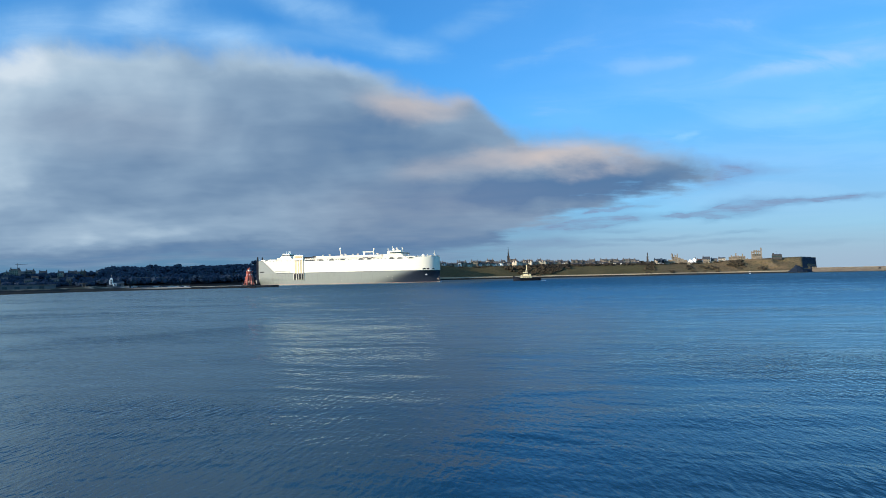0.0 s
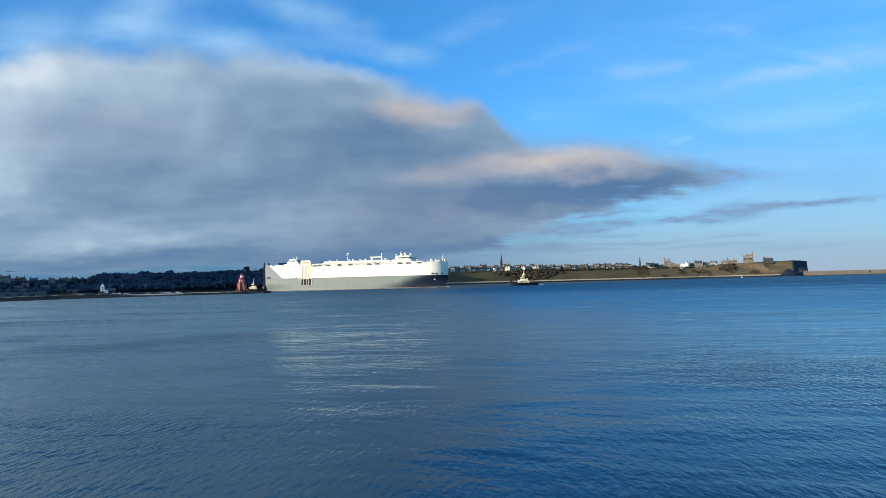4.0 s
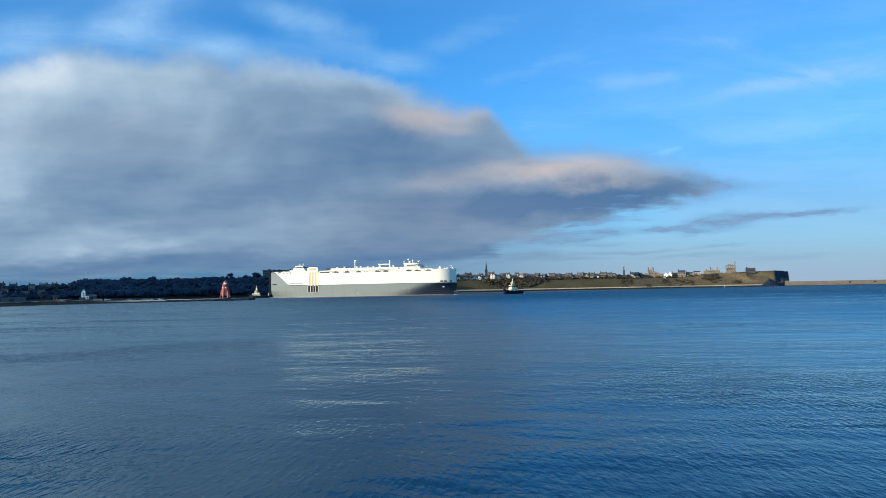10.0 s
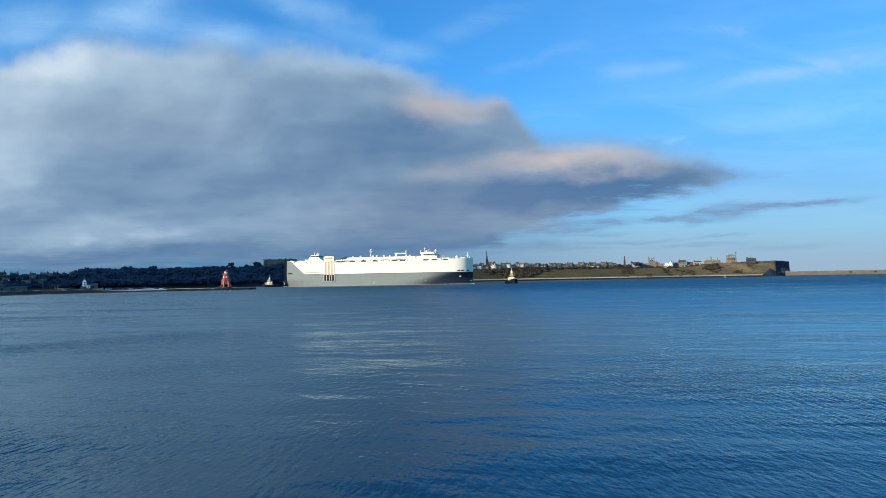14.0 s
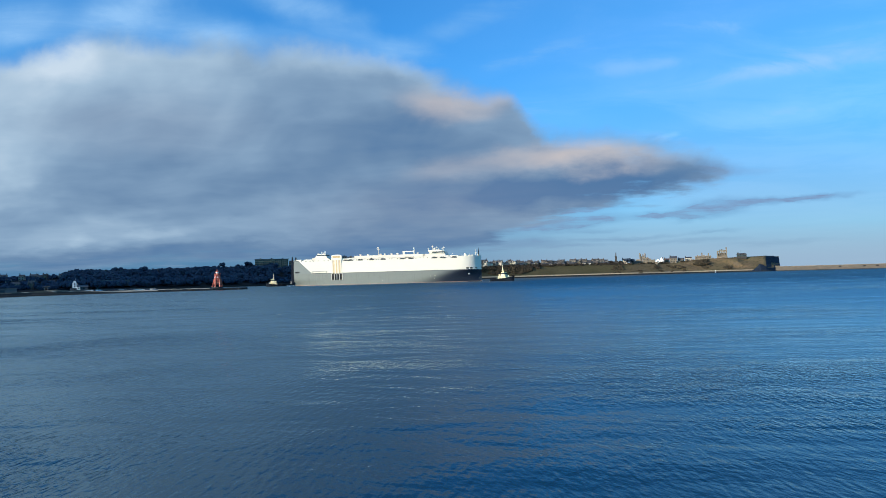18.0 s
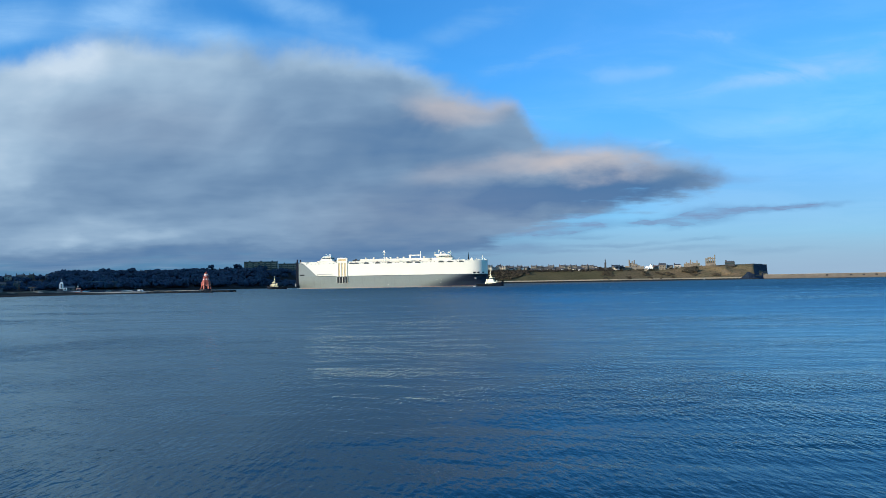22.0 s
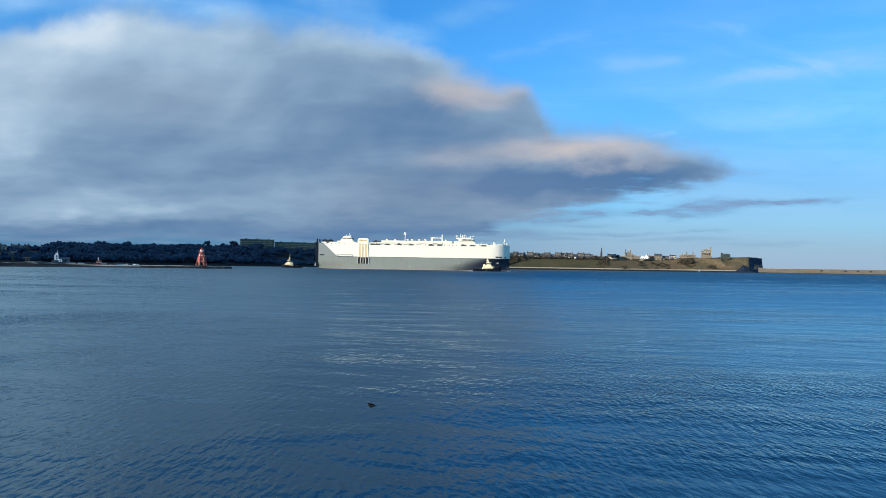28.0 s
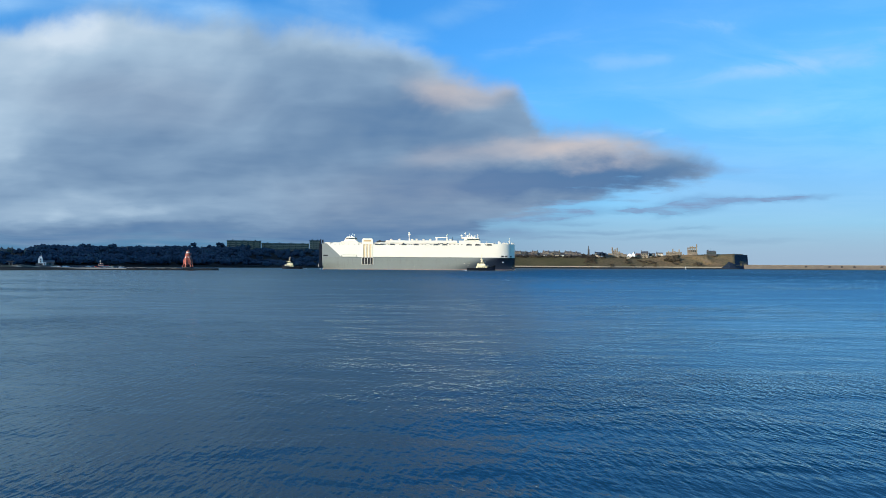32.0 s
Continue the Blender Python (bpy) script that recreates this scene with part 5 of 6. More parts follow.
def make_monument():
    t = thing("monument", pose(0, 0, 0), "tall stone memorial column on a stepped base", "monument")
    bm = BM()
    for k in range(4):
        box(bm, -5 + k, 5 - k, -5 + k, 5 - k, -2 if k == 0 else k * 1.2, (k + 1) * 1.2)
    part("stepped_base", bm, SOOTY, t)
    bm = BM()
    box(bm, -1.9, 1.9, -1.9, 1.9, 4.8, 13.5, taper=0.25)
    box(bm, -2.2, 2.2, -2.2, 2.2, 13.5, 14.3)
    part("pedestal", bm, SOOTY, t)
    bm = BM()
    turned(bm, [(0.9, 14.3), (1.0, 15.5), (0.75, 17), (0.95, 18.5), (0.8, 20), (0.45, 20.6), (0.5, 21.4), (0.2, 22)], 8)
    part("top_figure", bm, SOOTY, t, "weathered stone finial")
    return t


stand(make_monument(), 13.82, 1425)

rnd = random.Random(11)
kinds = []
for w, d, h, roof, wall, rm, fl, bays, ch, dorm, lab in (
        (7.5, 8, 5.6, 3.0, RENDER_PALE, SLATE, 2, 2, 1, False, "pale rendered house with slate roof"),
        (7.0, 8, 7.2, 3.2, BRICK, SLATE, 3, 2, 2, True, "brown brick house with dormers and slate roof"),
        (11, 9, 6.2, 2.8, HOUSE_STONE, SLATE, 2, 4, 2, False, "dark stone terrace house with slate roof"),
        (6.5, 7, 5.2, 3.0, WHITEWASH, SLATE, 2, 2, 1, False, "white house with slate roof"),
        (12, 10, 8.2, 2.6, HOUSE_STONE, SLATE, 3, 5, 2, True, "tall dark sandstone terrace with slate roof"),
        (8, 8, 5.6, 2.8, RENDER_PALE, RED_TILE, 2, 3, 1, False, "pale house with red tiled roof")):
    kinds.append(make_house("house", w, d, h, roof, wall, rm, lab, "house", fl, bays, ch, "houses above the bank", dorm))
used = set()


def put_house(kind, az, r, turn=0.0, lift=0.0, scale=1.0):
    p = polar(az, r, ground_at(az, r) + lift)
    m = Matrix.Translation(p) @ pose(0, 0, 0, 0, 0, -az + turn) @ Matrix.Scale(scale, 4)
    if kind in used:
        return copy_thing(kinds[kind], m)
    used.add(kind)
    kinds[kind].matrix_basis = m
    return kinds[kind]


# front rows: from the ship's far side to the castle
az = -3.0
while az < 13.2:
    r = crest(az)[0]
    dense = 2.2 < az < 7.3
    big = rnd.choice((4, 2, 0, 0, 3, 5) if dense else (0, 3, 2, 5, 0, 4, 2, 0, 1))
    if az < 7.9:
        put_house(big, az, r + rnd.uniform(5, 16), rnd.uniform(-30, 25), rnd.uniform(-1.2, 0.0), rnd.uniform(0.85, 1.12))
    else:
        put_house(rnd.choice((1, 2, 3, 0)), az, r + rnd.uniform(5, 16), rnd.uniform(-20, 20), rnd.uniform(-3.4, -2.0), rnd.uniform(0.8, 0.95))
    az += math.degrees((7.5, 7, 11, 6.5, 12, 8)[big] / r) * rnd.uniform(0.75, 1.0) + (0 if dense else rnd.choice((0, 0, 0, 0.2)))
az = 0.5
while az < 12.8:
    r = crest(az)[0]
    big = rnd.choice((1, 2, 4, 0, 2, 5))
    put_house(big, az, r + rnd.uniform(34, 60), rnd.uniform(-40, 25), rnd.uniform(1.0, 3.5) - (2.5 if az > 7.9 else 0.0), rnd.uniform(0.85, 1.1))
    az += math.degrees((7.5, 7, 11, 6.5, 12, 8)[big] / r) * rnd.uniform(0.8, 1.2) + rnd.choice((0, 0, 0.1, 0.4))
# three long terraces stand out on the skyline
for a0, count, turn in ((8.22, 3, 4), (9.6, 4, -6), (11.35, 4, 8)):
    for k in range(count):
        az = a0 + 0.44 * k
        r = crest(az)[0] + 22
        put_house(2 if (k + count) % 4 == 1 else 4, az, r, turn, 0.2 - 0.5 * (k % 2), (0.92, 0.86, 0.95)[k % 3])
# the tall pale terrace that steps down towards the water, and a long low roof beside it
terrace = make_house("terrace_house", 9, 9, 10.5, 3.0, RENDER_PALE, SLATE, "tall cream terrace house with slate roof", "house", 4, 3, 2, "cream terrace", True)
for k, az in enumerate((3.55, 3.95, 4.35, 4.75, 5.15, 5.5, 5.85)):
    r = crest(az)[0] - 3 + 2.5 * (k % 3)
    m = Matrix.Translation(polar(az, r, ground_at(az, r) - 2.0)) @ pose(0, 0, 0, 0, 0, -az + (-20, 5, -30)[k % 3]) @ Matrix.Scale((0.95, 0.8, 0.9)[k % 3], 4)
    if k:
        copy_thing(terrace, m)
    else:
        terrace.matrix_basis = m
# left town, among the trees
for az, r, kind, lift in ((-34.5, 905, 2, 1), (-33.4, 985, 4, 3), (-32.6, 930, 2, 1), (-31.7, 1000, 2, 1), (-31.0, 940, 2, 0), (-30.1, 930, 1, 0), (-29.2, 990, 1, 0), (-36.2, 900, 4, 1), (-38, 900, 5, 0), (10.4, 1420, 5, 1), (-35.3, 985, 2, 4), (-34.0, 960, 0, -1), (-33.0, 1005, 0, 1), (-32.2, 965, 5, -2), (-31.4, 970, 0, -2), (-30.6, 1000, 0, 0), (-30.0, 960, 2, -2), (-29.5, 1005, 0, -1), (-28.8, 965, 0, -3), (-28.1, 1008, 2, -1), (-35.9, 960, 0, -1), (-36.8, 975, 0, 0), (-35.0, 1012, 4, 1), (-33.7, 1018, 2, 1), (-32.5, 1015, 4, 0), (-29.9, 1016, 2, 0), (-20.9, 1040, 2, -2), (-19.4, 1050, 2, -1), (-17.9, 1075, 2, -1), (-22.0, 1022, 2, 1), (-20.3, 1035, 2, 0), (-18.6, 1065, 2, 0), (-16.4, 1090, 2, 2)):
    put_house(kind, az, r, rnd.uniform(-30, 30), lift + 0.3, 0.8)


# ---- castle, priory and the rest of the headland ----
def make_gatehouse():
    t = thing("castle_gatehouse", pose(0, 0, 0), "ruined sandstone castle gatehouse and curtain wall", "castle")
    masses = ((-6, -3.4, 0, 17.5, "keep"), (-3.4, -0.8, 0.6, 13.2, "keep"), (-0.8, 1.8, 0.2, 15.6, "keep"), (1.8, 3.6, 0.8, 11.4, "keep"), (3.6, 5.2, 0, 16.2, "keep"), (-20, -13.5, 2, 4.8, "curtain_wall"), (-13.5, -6, 2.3, 7.2, "curtain_wall"), (5.2, 10.5, 0.4, 10.2, "barbican"), (10.5, 16, 2, 8.0, "curtain_wall"), (16, 22.5, 2.4, 6.0, "curtain_wall"))
    for x0, x1, y, z1, n in masses:
        bm = BM()
        box(bm, x0, x1, y, y + 8, -4, z1, taper=0.1)
        p0 = part(n, bm, STONE, t)
        k = x0
        while k < x1 - 1:
            if rnd.random() < 0.6:
                bm = BM()
                box(bm, k + 0.1, k + 1.2, y + 0.1, y + 1.4, z1 - 0.1, z1 + rnd.choice((0.5, 0.9, 1.5)))
                part("merlon", bm, STONE, p0)
            k += rnd.uniform(1.4, 2.4)
    for x, z in ((-5.4, 4.6), (4.2, 3.0)):
        bm = BM()
        turned(bm, [(1.1, 10), (1.1, 17 + z * 0.5), (1.3, 17.2 + z * 0.5)], 8, x, 0.4)
        part("turret", bm, STONE, t)
    for x, z in ((-3, 11), (1.5, 11), (-3, 6), (1.5, 6), (8, 5)):
        bm = BM()
        box(bm, x, x + 1.0, -0.06, 0.3, z, z + 1.8)
        part("opening", bm, DARK, t)
    return t


stand(make_gatehouse(), 15.85, 1450)


def make_ruin(name, label, bays, spread, h, pattern):
    """A roofless gable wall of piers and lancets, its top broken."""
    t = thing(name, pose(0, 0, 0), label, "ruin")
    for k, top in enumerate(pattern):
        x = spread * k
        bm = BM()
        box(bm, x - 1.25, x + 1.25, 0, 2.2, -3, h * top, taper=0.12)
        part("pier", bm, STONE, t)
        if k < len(pattern) - 1:
            lo = min(top, pattern[k + 1])
            bm = BM()
            box(bm, x + 0.9, x + spread - 0.9, 0.3, 1.8, -3, h * 0.26)
            part("sill_wall", bm, STONE, t)
            if lo > 0.35:
                bm = BM()
                w = spread - 1.8
                prism(bm, [(x + 0.9, h * lo * 0.72), (x + 0.9 + w * 0.5, h * lo * 0.84), (x + 0.9 + w, h * lo * 0.72), (x + 0.9 + w, h * lo * 0.97), (x + 0.9, h * lo * 0.94)], 0.3, 1.8)
                part("arch", bm, STONE, t)
    w = spread * (len(pattern) - 1)
    bm = BM()
    box(bm, 0, w, 11, 12.5, -3, h * 0.5)
    part("back_wall", bm, STONE, t)
    bm = BM()
    box(bm, -0.6, 0.8, 2, 13, -3, h * pattern[0] * 0.8)
    part("side_wall", bm, STONE, t)
    bm = BM()
    box(bm, w - 0.8, w + 0.6, 2, 12, -3, h * pattern[-1] * 0.72)
    part("side_wall", bm, STONE, t)
    return t


stand(make_ruin("priory_ruin", "tall roofless sandstone priory wall with lancet openings", 4, 4.1, 20.5, (0.74, 0.84, 0.86, 0.80, 1.06)), 21.28, 1508)
stand(make_ruin("chapel_ruin", "broken sandstone nave wall on the headland", 6, 4.0, 13.5, (0.55, 0.75, 0.62, 1.05, 0.7, 0.62, 0.95, 0.6)), 19.72, 1500)

for az, r, w, d, h, roof, wall, rm, lab in (
        (18.1, 1475, 13, 9, 7.5, 4.5, STONE, SLATE, "sandstone house with a steep gable"),
        (17.6, 1480, 9, 8, 4.5, 3.0, STONE, RED_TILE, "small sandstone house with red roof"),
        (18.65, 1485, 11, 8, 4.5, 2.4, BRICK, SLATE, "low brick cottage with slate roof"),
        (19.2, 1500, 12, 8, 5.0, 2.4, RENDER_PALE, SLATE, "pale low cottage with slate roof"),
        (14.5, 1440, 10, 8, 6.5, 3.0, RENDER_PALE, SLATE, "pale house beside the castle"),
        (13.0, 1425, 9, 8, 5.5, 3.0, RENDER_PALE, SLATE, "pale cottage near the monument")):
    ob = make_house("cottage" if h < 6 else "house", w, d, h, roof, wall, rm, lab, "house", 2 if h > 6 else 1, 4, 1)
    stand(ob, az, r, rnd.uniform(-12, 12))


def make_wall_fragments():
    """Broken lengths of precinct wall between the castle and the priory."""
    rng = random.Random(23)
    for k in range(13):
        az = 16.3 + 0.44 * k + rng.uniform(-0.15, 0.15)
        r = crest(az)[0] + rng.uniform(-14, 8)
        t = thing("ruined_wall", pose(0, 0, 0), "broken length of sandstone precinct wall", "ruin", "precinct wall remains")
        w, h = rng.uniform(5, 13), rng.uniform(2.0, 4.6)
        n = max(3, int(w / 2))
        for j in range(n):
            bm = BM()
            x = w * j / n
            box(bm, x, x + w / n, 0, 1.3, -2, h * rng.uniform(0.45, 1.0), taper=0.06)
            part("masonry", bm, STONE, t)
        stand(t, az, r, rng.uniform(-35, 35))


make_wall_fragments()


def make_white_house():
    """Two white gable ends with a lean-to between and a low wing."""
    t = thing("white_house", pose(0, 0, 0), "bright white gabled house on the slope below the castle", "house")
    for x, w, h, top, y in ((-3.6, 8.0, 4.2, 7.6, 0.0), (3.6, 6.6, 5.6, 10.4, 1.5)):
        bm = BM()
        prism(bm, [(x - w / 2, -4), (x + w / 2, -4), (x + w / 2, h), (x, top), (x - w / 2, h)], y - 4.0, y + 5)
        g = part("gable", bm, WHITEWASH, t, "white rendered gable")
        for s in (-1, 1):
            bm = BM()
            prism(bm, [(x, top + 0.05), (x, top + 0.4), (x + s * (w / 2 + 0.5), h - 0.1), (x + s * (w / 2 + 0.5), h - 0.45)], y - 4.3, y + 5.2)
            part("roof_slope", bm, SLATE if s > 0 else WHITEWASH, g)
        for dx in (-1.3, 1.3):
            bm = BM()
            box(bm, x + dx - 0.5, x + dx + 0.5, y - 4.08, y - 3.9, 1.4, 3.0)
            part("window", bm, GLASS, g)
    bm = BM()
    box(bm, -12, -7.4, -3, 4, -4, 3.0)
    part("wing", bm, WHITEWASH, t)
    bm = BM()
    box(bm, -12.3, -7.3, -3.3, 4.3, 3.0, 3.7, taper=0.3)
    part("wing_roof", bm, SLATE, t)
    bm = BM()
    box(bm, 5.2, 6.4, 1, 2.2, 8, 11.6)
    part("chimney", bm, BRICK, t)
    return t


stand(make_white_house(), 17.1, 1458)


def make_headland_shade_spur():
    """A rocky spur below the point, its dark colour standing in for the shaded cliff foot."""
    rows = []
    for k in range(46):
        az = 23.45 + 1.5 * k / 45
        f = k / 45
        h = (14.5 * min(1.0, f / 0.5) ** 1.3) * (1 - 0.9 * max(0.0, (f - 0.5) / 0.5) ** 1.25)
        r0 = along(SHORE, az, 1) - 8
        row = []
        for dr, q in ((-8, -0.2), (-4, 0.12), (0, 0.34), (5, 0.62), (10, 0.86), (15, 1.0), (24, 0.96), (34, 0.5), (44, -0.1)):
            j = bump3(az * 7.0, dr * 0.12, 3) * 3.0
            row.append(polar(az + 0.05 * bump3(az * 3, dr * 0.2, 6), r0 + dr + j * 1.5, h * q + (j * 0.7 if q > 0.1 else 0) - (0 if q > 0 else 1)))
        rows.append(row)
    bm = BM()
    sheet(bm, rows)
    bmesh.ops.reverse_faces(bm, faces=bm.faces[:])
    tagged(link("headland_shade_spur", bm, SHADE_CLIFF), "rocky spur at the headland's foot, coloured as shaded cliff", "rocks", kind="structure")


make_headland_shade_spur()


def make_lookout():
    t = thing("coastguard_station", pose(0, 0, 0), "dark low lookout station with flat-hipped roof", "building")
    bm = BM()
    box(bm, -9, 9, -5, 5, -3, 5.5)
    part("wall", bm, SOOTY, t)
    bm = BM()
    box(bm, -9.6, 9.6, -5.6, 5.6, 5.5, 8.0, taper=2.6)
    part("roof", bm, SLATE, t)
    bm = BM()
    box(bm, -8.6, -5.2, -4, 0, 5.5, 9.5)
    part("lookout", bm, SOOTY, t)
    bm = BM()
    box(bm, -8.2, 8.2, -5.06, -4.9, 2.2, 4.2)
    part("window_band", bm, GLASS, t)
    bm = BM()
    tube(bm, (-1, 0, 7.5), (-1, 0, 13.5), 0.12)
    part("aerial", bm, STEEL, t)
    return t


stand(make_lookout(), 22.95, 1512)


# ---- the long pier ----
def make_pier():
    a, b = polar(25.2, 1500), polar(44.0, 1560)
    d = b - a
    t = thing("pier", pose(a.x, a.y, 0, 0, 0, math.degrees(math.atan2(d.y, d.x))), "long granite harbour pier with a raised parapet and arched recesses", "pier", kind="structure")
    w = d.length
    bm = BM()
    box(bm, 0, w, -6, 6, -2, 4.2)
    part("lower_wall", bm, PIER_STONE, t)
    bm = BM()
    box(bm, 0, w, -6.6, -6, -2, 1.0)
    part("weed_band", bm, ROCK, t, "dark tide line")
    bm = BM()
    box(bm, 0, w, -0.5, 6.4, 4.2, 8.2)
    part("parapet_wall", bm, PIER_STONE, t)
    bm = BM()
    box(bm, 0, w, -0.9, 6.8, 8.2, 8.8)
    part("coping", bm, STONE, t, "pale coping stones")
    first = None
    x = 108.0
    steps = (39, 20, 20, 43, 21, 20, 41)
    k = 0
    while x < w - 5:
        if first is None:
            bm = BM()
            prism(bm, [(-2.0, 4.3), (2.0, 4.3), (2.0, 6.2), (1.2, 7.2), (-1.2, 7.2), (-2.0, 6.2)], -0.58, -0.3)
            first = part("arched_recess", bm, DARK, t, "dark arched recess")
            first.matrix_basis = pose(x, 0, 0)
        else:
            share("arched_recess", first, t, pose(x, 0, 0))
        x += steps[k % 7]
        k += 1
    return t


make_pier()


# ---- woods on the western bank ----
def core_shape():
    bm = BM()
    bmesh.ops.create_icosphere(bm, subdivisions=2, radius=1.0)
    vs = [tuple(v.co) for v in bm.verts]
    bm.verts.index_update()
    fs = [tuple(v.index for v in f.verts) for f in bm.faces]
    bm.free()
    return vs, fs


CORE_VERTS, CORE_FACES = core_shape()


def twig_cloud(rng, base, height, spread, count, verts, faces, size, core=False):
    """A bare winter crown: many small slivers set in an uneven crown."""
    lobes = [(base + Vector((rng.uniform(-0.5, 0.5) * spread, rng.uniform(-0.5, 0.5) * spread, height * rng.uniform(0.42, 0.86))), spread * rng.uniform(0.20, 0.38)) for _ in range(8)]
    if core:
        # close twigs in the heart of each limb's spray
        for c, r in lobes:
            i = len(verts)
            k = rng.uniform(0.70, 0.95) * r
            for x, y, z in CORE_VERTS:
                verts.append(c + Vector((x, y, z * 0.9)) * (k * rng.uniform(0.58, 1.24)))
            faces.extend([(i + p, i + q, i + s) for p, q, s in CORE_FACES])
    for _ in range(count):
        c, r = lobes[rng.randrange(8)]
        d = Vector((rng.gauss(0, 1), rng.gauss(0, 1), rng.gauss(0, 0.9))).normalized() * r * (0.55 + 0.42 * rng.random())
        p = c + d
        # sprays rise and lean outwards
        a = Vector((rng.gauss(0, 0.6) + d.x / r, rng.gauss(0, 0.6) + d.y / r, 1.0 + abs(rng.gauss(0, 0.5)))).normalized() * size * rng.uniform(1.2, 2.6)
        b = Vector((rng.gauss(0, 1), rng.gauss(0, 1), rng.gauss(0, 0.3))).normalized() * size * rng.uniform(0.25, 0.6)
        i = len(verts)
        verts.extend((p - a, p + b, p + a, p - b))
        faces.append((i, i + 1, i + 2, i + 3))


def from_lists(name, verts, faces, material):
    me = bpy.data.meshes.new(name)
    me.from_pydata([tuple(v) for v in verts], [], faces)
    me.materials.append(material)
    return new(name, me)


def make_woods():
    rng = random.Random(3)
    verts, faces = [], []
    for k in range(1150):
        az = rng.uniform(-44, -13.2)
        rs, rt = along(SHORE, az, 1), along(SHORE, az, 2)
        r = rs + 12 + (rt - rs + 40) * rng.random()
        if az < -28 and rng.random() < 0.6:
            continue
        p = polar(az, r, ground_at(az, r) - 0.5)
        hill = 1.0 + 0.10 * math.sin(az * 0.9) + 0.08 * math.sin(az * 2.3)
        twig_cloud(rng, p, rng.uniform(7.0, 10.2) * hill * (0.5 if az < -28 else 1), rng.uniform(7, 12), 270, verts, faces, 0.34, True)
    for k in range(230):
        az = rng.uniform(-13.4, -3.4)
        rs, rt = along(SHORE, az, 1), along(SHORE, az, 2)
        r = rs + 8 + (rt - rs - 14) * rng.random()
        twig_cloud(rng, polar(az, r, ground_at(az, r) - 0.6), rng.uniform(3, 5), rng.uniform(6, 10), 70, verts, faces, 0.5, True)
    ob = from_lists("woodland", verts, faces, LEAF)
    tagged(ob, "leafless woodland covering the river bank, tinted dark haze blue", "woods", kind="stuff")
    verts, faces = [], []
    for k in range(300):
        az = rng.uniform(2.6, 7.2) if k < 170 else rng.uniform(-4, 19.5)
        thick = k < 170
        f = abs(az - 5.2) / 2.6
        r = crest(az)[0] + (rng.uniform(-78 + 50 * f, -10) if thick else rng.uniform(-14, -5))
        p = polar(az, r, ground_at(az, r) - 0.6)
        twig_cloud(rng, p, rng.uniform(1.1, 2.4), rng.uniform(5, 8) if thick else rng.uniform(4, 6), 60, verts, faces, 0.4, True)
    for k in range(260):
        az = rng.uniform(13.5, 22.5)
        rs, rt = along(SHORE, az, 1), along(SHORE, az, 2)
        r = rs + 24 + (rt - rs - 30) * rng.random()
        if bump3(az * 0.9, r * 0.02, 8) < 0.2:
            continue
        twig_cloud(rng, polar(az, r, ground_at(az, r) - 0.5), rng.uniform(0.5, 1.2), rng.uniform(4, 8), 40, verts, faces, 0.4, True)
    ob = from_lists("hillside_scrub", verts, faces, SCRUB)
    tagged(ob, "brown winter scrub below the houses", "bushes", kind="stuff")
    verts, faces = [], []
    for k in range(230):
        az = rng.uniform(5.4, 7.8) if k < 60 else rng.uniform(4.5, 14.5)
        r = crest(az)[0] + (rng.uniform(-34, -4) if k < 60 else rng.uniform(-16, -5))
        twig_cloud(rng, polar(az, r, ground_at(az, r) - 0.5), rng.uniform(2.5, 5.0) if k < 60 else rng.uniform(2.0, 3.4), rng.uniform(4, 7), 50, verts, faces, 0.45, True)
    for k in range(150):
        az = rng.uniform(-4, 15.2)
        r = crest(az)[0] + rng.uniform(18, 75)
        twig_cloud(rng, polar(az, r, ground_at(az, r) - 0.5), rng.uniform(4, 8), rng.uniform(5, 8), 60, verts, faces, 0.5, True)
    ob = from_lists("garden_trees", verts, faces, BARE)
    tagged(ob, "dark bare garden trees between the houses", "trees", kind="stuff")


make_woods()


def make_shore_rocks():
    rng = random.Random(9)
    verts, faces = [], []
    for k in range(420):
        # the first ninety add dark rock where the headland's foot lies in shade
        az = rng.uniform(22.3, 25.0) if k < 90 else rng.uniform(8, 24.4)
        rs = along(SHORE, az, 1)
        r = rs + (rng.uniform(-16, -9) if k < 90 else rng.uniform(-6, 4))
        size = rng.uniform(0.8, 2.2) if k < 90 else rng.uniform(0.6, 1.8)
        c = polar(az, r, max(0.0, ground_at(az, r) * 0.6))
        ring = [c + Vector((size * rng.uniform(0.7, 1.3) * math.cos(a), size * rng.uniform(0.7, 1.3) * math.sin(a), -0.4)) for a in (0, 1.05, 2.1, 3.14, 4.2, 5.24)]
        top = [c + Vector((0.6 * size * rng.uniform(0.6, 1.2) * math.cos(a), 0.6 * size * rng.uniform(0.6, 1.2) * math.sin(a), size * rng.uniform(0.5, 1.0))) for a in (0.4, 1.45, 2.5, 3.54, 4.6, 5.64)]
        i = len(verts)
        verts.extend(ring + top)
        faces.extend([(i + q, i + (q + 1) % 6, i + 6 + (q + 1) % 6, i + 6 + q) for q in range(6)])
        faces.append(tuple(i + 6 + q for q in range(6)))
    tagged(from_lists("shore_rocks", verts, faces, ROCK), "dark boulders along the headland's foot, some standing in for shade", "rocks", kind="stuff")


make_shore_rocks()


